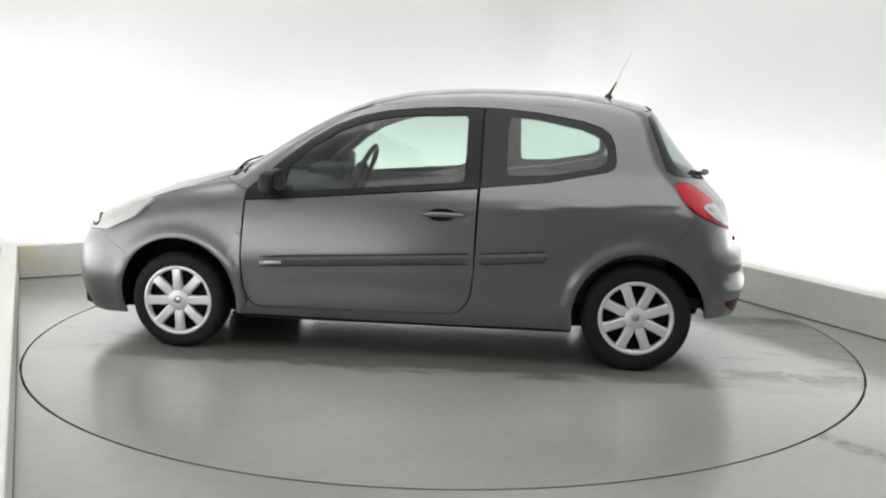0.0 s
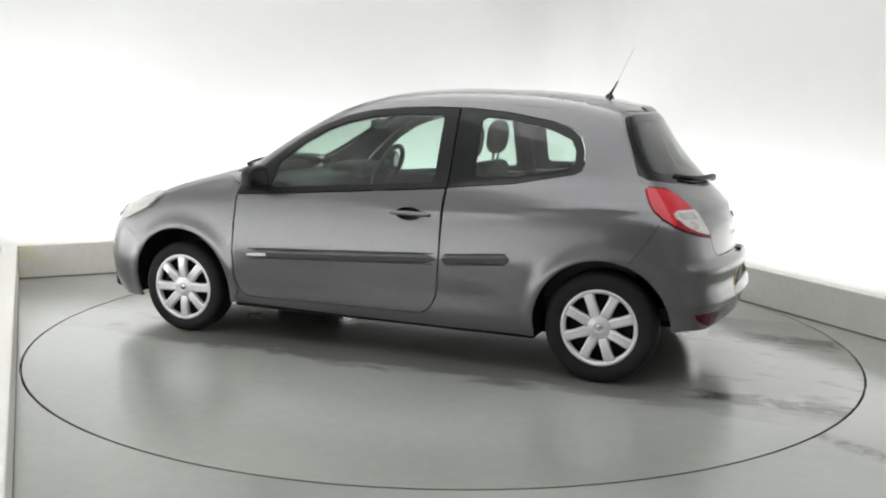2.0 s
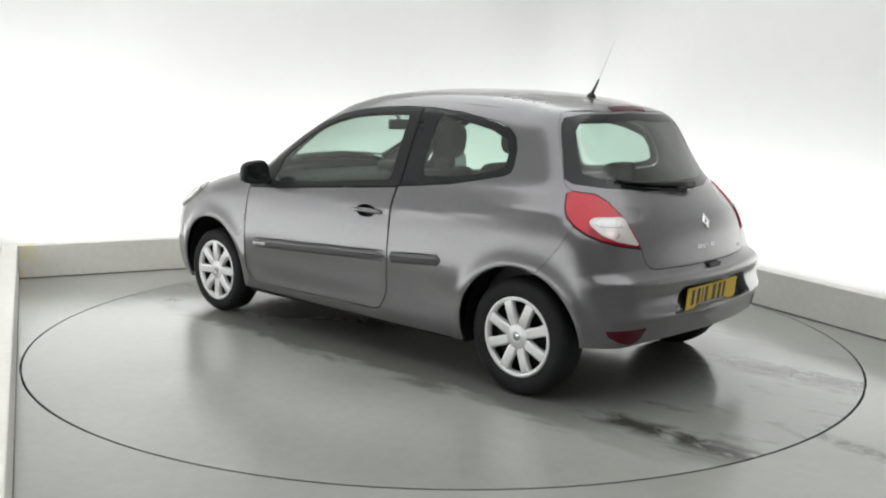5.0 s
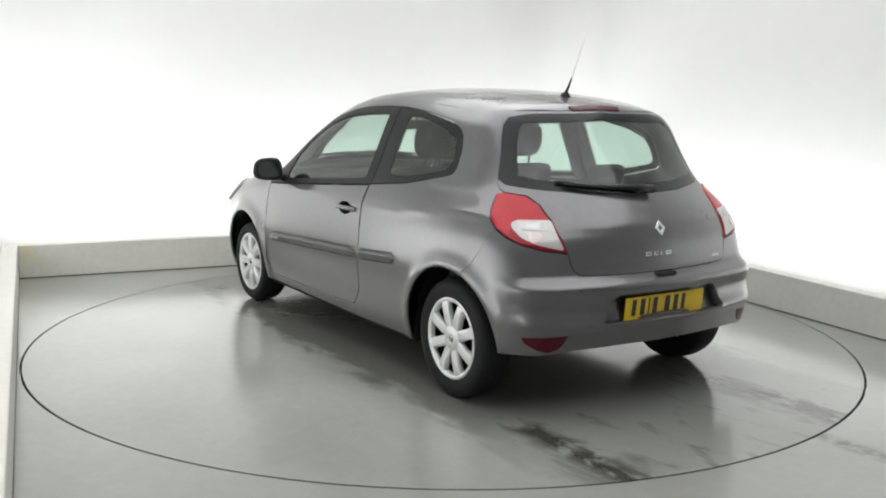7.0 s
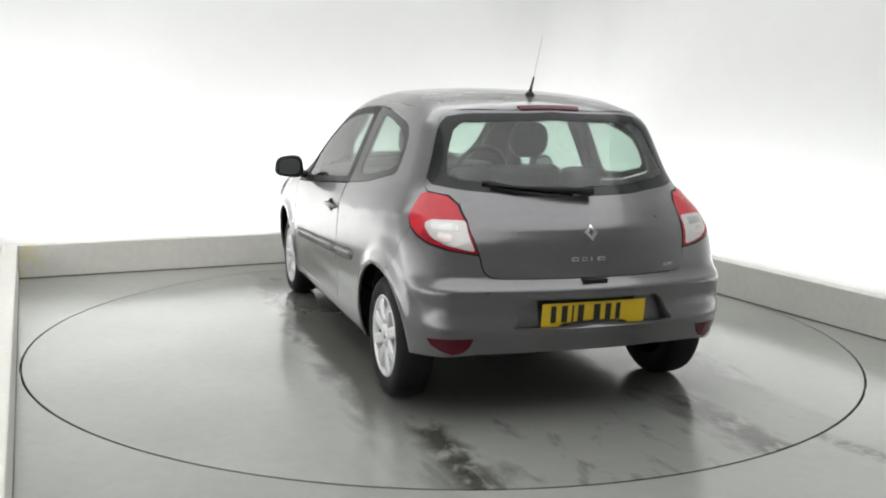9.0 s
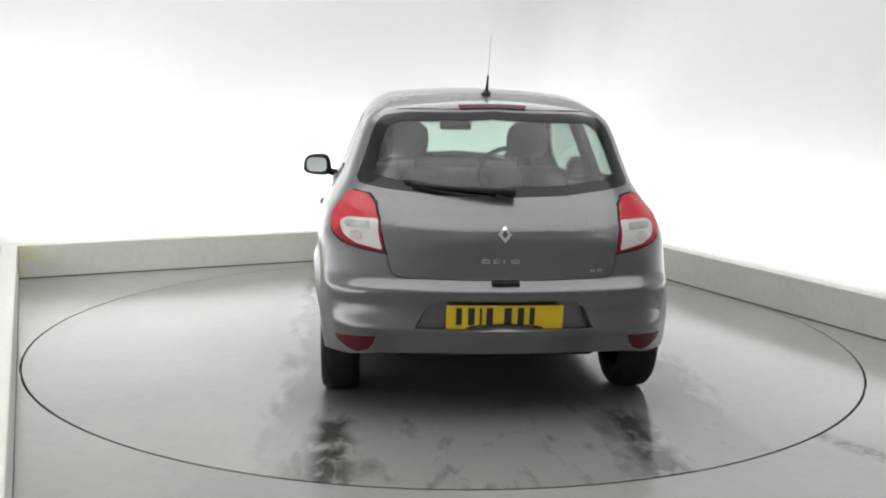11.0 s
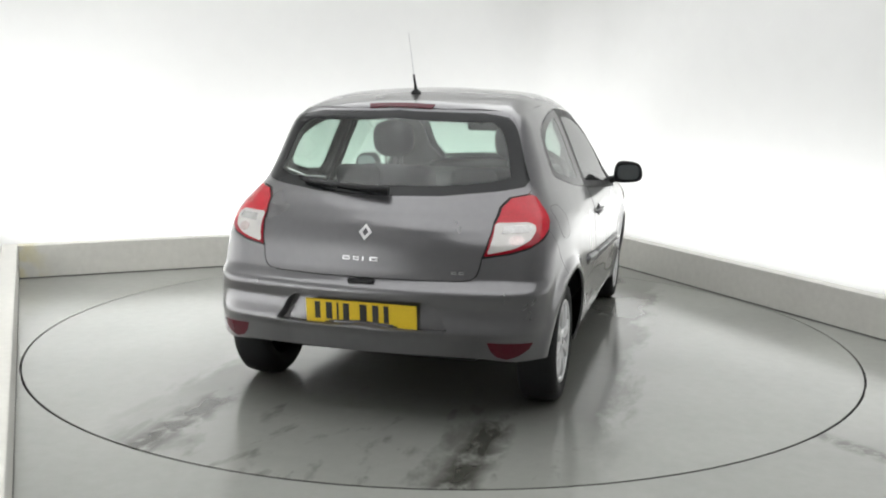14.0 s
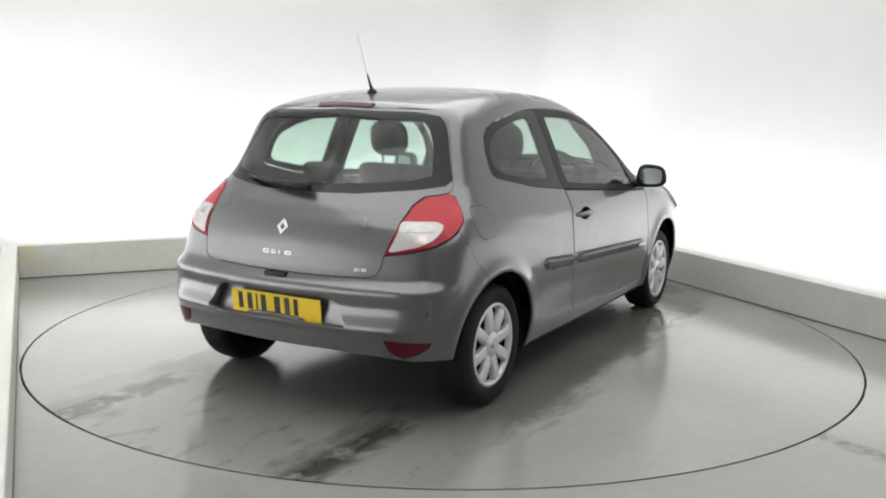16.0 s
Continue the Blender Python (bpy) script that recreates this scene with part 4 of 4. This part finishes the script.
    part("aerial_base_stem", tube_bm([(0, 0.012, 0), (-0.025, 0.055, 0), (-0.045, 0.095, 0)], [0.010, 0.006, 0.004], 10), M_BLACK, ant)
    part("aerial_rod", tube_bm([(-0.045, 0.095, 0), (-0.133, 0.290, 0)], [0.0022, 0.0015], 8), M_SILVER, ant)


tail_fittings()


def build_mirror(sg):
    """Door mirror: black shell, arm and glass."""
    bm = bmesh.new()
    bmesh.ops.create_uvsphere(bm, u_segments=32, v_segments=20, radius=1.0)
    for v in bm.verts:
        x, y, z = v.co
        f = lambda a, k: math.copysign(abs(a) ** k, a)
        x, y, z = f(x, 0.8), f(y, 0.62), f(z, 0.62)
        back = -0.035 if x < 0 else 0.085 * (1 - 0.25 * y * y)
        v.co = (abs(x) * back, y * 0.093 * (1 - 0.10 * z), z * 0.072 * (1 - 0.10 * y * sg))
    for v in bm.verts:
        v.co.x = max(v.co.x, -0.022)
    sh = part("door_mirror", bm, M_BLACK, doors[0 if sg > 0 else 1], "black plastic door mirror", smooth=True, m=pose(0.665, sg * 0.925, 0.980, 0, 0, -sg * 8))
    gl = bmesh.new()
    ring = [gl.verts.new((-0.0235, 0.070 * math.copysign(abs(math.cos(a)) ** 0.6, math.cos(a)), 0.050 * math.copysign(abs(math.sin(a)) ** 0.6, math.sin(a)))) for a in np.linspace(0, 2 * math.pi, 33)[:-1]]
    gl.faces.new(ring[::-1])
    part("mirror_glass", gl, M_MIRROR, sh)
    part("mirror_arm", tube_bm([(0.02, -sg * 0.07, -0.045), (0.05, -sg * 0.12, -0.06), (0.07, -sg * 0.175, -0.07)], [0.022, 0.026, 0.036], 12), M_BLACK, sh, smooth=True)


build_mirror(1)
build_mirror(-1)


# ---- cabin ----
def cushion(x0, x1, y0, y1, z0, z1, lean=0.0, bevel=0.05):
    bm = box_bm(x0, x1, y0, y1, z0, z1, bevel, 4)
    for v in bm.verts:
        v.co.x -= (v.co.z - z0) * math.tan(radians(lean))
    return bm


def build_front_seat(y, x):
    s = new("front_seat")
    s.parent = car
    part("seat_cushion", cushion(x + 0.02, x + 0.52, y - 0.25, y + 0.25, 0.38, 0.54), M_SEAT, s, smooth=True)
    part("seat_back", cushion(x - 0.06, x + 0.09, y - 0.24, y + 0.24, 0.50, 1.05, 14, 0.06), M_SEAT, s, smooth=True)
    bm = bmesh.new()
    bmesh.ops.create_uvsphere(bm, u_segments=24, v_segments=16, radius=1.0)
    f = lambda a, k: math.copysign(abs(a) ** k, a)
    for v in bm.verts:
        v.co = (f(v.co.x, 0.8) * 0.055, f(v.co.y, 0.7) * 0.125, f(v.co.z, 0.75) * 0.108)
    part("headrest", bm, M_SEAT, s, smooth=True, m=pose(x - 0.165, y, 1.205, 0, -8, 0))
    for d in (0.05, -0.05):
        part("headrest_post", tube_bm([(x - 0.14, y + d, 1.0), (x - 0.16, y + d, 1.13)], [0.007, 0.007], 8), M_BLACK, s)


def build_cabin():
    build_front_seat(0.36, -0.25)
    build_front_seat(-0.36, -0.17)
    bench = new("rear_seat")
    bench.parent = car
    part("seat_cushion", cushion(-0.95, -0.45, -0.58, 0.58, 0.40, 0.56), M_SEAT, bench, smooth=True)
    part("seat_back", cushion(-1.02, -0.88, -0.58, 0.58, 0.5, 0.97, 18, 0.05), M_SEAT, bench, smooth=True)
    for y in (0.31, -0.31):
        part("headrest", cushion(-1.17, -1.07, y - 0.115, y + 0.115, 0.98, 1.10, 8, 0.04), M_SEAT, bench, smooth=True)
    part("parcel_shelf", box_bm(-1.62, -1.20, -0.56, 0.56, 0.925, 0.945, 0.006), M_INTERIOR, car)
    part("cabin_floor", box_bm(-1.70, 1.05, -0.60, 0.60, 0.32, 0.38), M_INTERIOR, car)
    part("bulkhead", box_bm(1.0, 1.05, -0.62, 0.62, 0.36, 0.90), M_INTERIOR, car)
    for s in (1, -1):
        part("door_card", box_bm(-0.40, 0.80, s * 0.715 - 0.025, s * 0.715 + 0.025, 0.32, 0.925, 0.02), M_INTERIOR, doors[0 if s > 0 else 1])
        part("rear_side_trim", box_bm(-1.45, -0.44, s * 0.64 - 0.03, s * 0.64 + 0.03, 0.40, 0.965, 0.02), M_INTERIOR, car)
    dash = part("dashboard", cushion(0.55, 1.03, -0.66, 0.66, 0.60, 0.945, -12, 0.06), M_INTERIOR, car, smooth=True)
    part("instrument_hood", cushion(0.56, 0.80, -0.52, -0.20, 0.90, 1.01, 0, 0.04), M_INTERIOR, dash, smooth=True)
    bm = bmesh.new()
    n, k = 40, 8
    rings = []
    for i in range(n):
        a = 2 * math.pi * i / n
        rings.append([bm.verts.new(((0.018 * math.sin(2 * math.pi * j / k)), (0.18 + 0.018 * math.cos(2 * math.pi * j / k)) * math.cos(a), (0.18 + 0.018 * math.cos(2 * math.pi * j / k)) * math.sin(a))) for j in range(k)])
    for i in range(n):
        for j in range(k):
            bm.faces.new((rings[i][j], rings[(i + 1) % n][j], rings[(i + 1) % n][(j + 1) % k], rings[i][(j + 1) % k]))
    bmesh.ops.recalc_face_normals(bm, faces=bm.faces)
    w = part("steering_wheel", bm, M_BLACK, car, smooth=True, m=pose(0.45, -0.36, 0.955, 0, -24, 0))
    part("wheel_boss", box_bm(0.0, 0.06, -0.07, 0.07, -0.06, 0.05, 0.02), M_BLACK, w)
    for y0, y1 in ((-0.175, -0.05), (0.05, 0.175)):
        part("wheel_spoke", box_bm(0.005, 0.025, y0, y1, -0.025, 0.015, 0.006), M_BLACK, w)
    im = part("interior_mirror", box_bm(0.33, 0.36, -0.105, 0.105, 1.24, 1.305, 0.014), M_BLACK, car)
    part("mirror_stem", tube_bm([(0.35, 0, 1.30), (0.40, 0, 1.345)], [0.01, 0.01], 8), M_BLACK, im)
    skin("headlining", shrink(roof_out, 0.03), [], M_LINER, car, chart=top_chart, lift=-0.035, flange=0, step=0.08)


build_cabin()

# cowl and front wipers
cowl = [(1.068, 0.0), (1.053, 0.3), (1.0, 0.55), (1.03, 0.56), (1.085, 0.3), (1.10, 0.0), (1.085, -0.3), (1.03, -0.56), (1.0, -0.55), (1.053, -0.3)]
skin("windscreen_cowl", cowl, [], M_BLACK, car, chart=top_chart, lift=0.006, flange=0.02)
for y0, y1 in ((0.50, -0.08), (-0.02, -0.56)):
    q = lift_points([(1.05 - 0.25 * (y0 + (y1 - y0) * k / 6) ** 2, y0 + (y1 - y0) * k / 6) for k in range(7)], top_chart, 0.02)
    part("front_wiper", tube_bm([tuple(p) for p in q], [0.013, 0.011, 0.009, 0.008, 0.007, 0.006, 0.005], 8), M_BLACK, car)


def motions():
    rows_t, rows_c = [], []
    for k in range(33):
        t = k * 0.5
        turn = pose(0, 0, 0, 0, 0, car_angle(t))
        rows_t.append((t, turn))
        rows_c.append((t, turn @ pose(CAR_AT[0], CAR_AT[1], 0)))
    walk(turntable, rows_t)
    walk(car, rows_c)


motions()
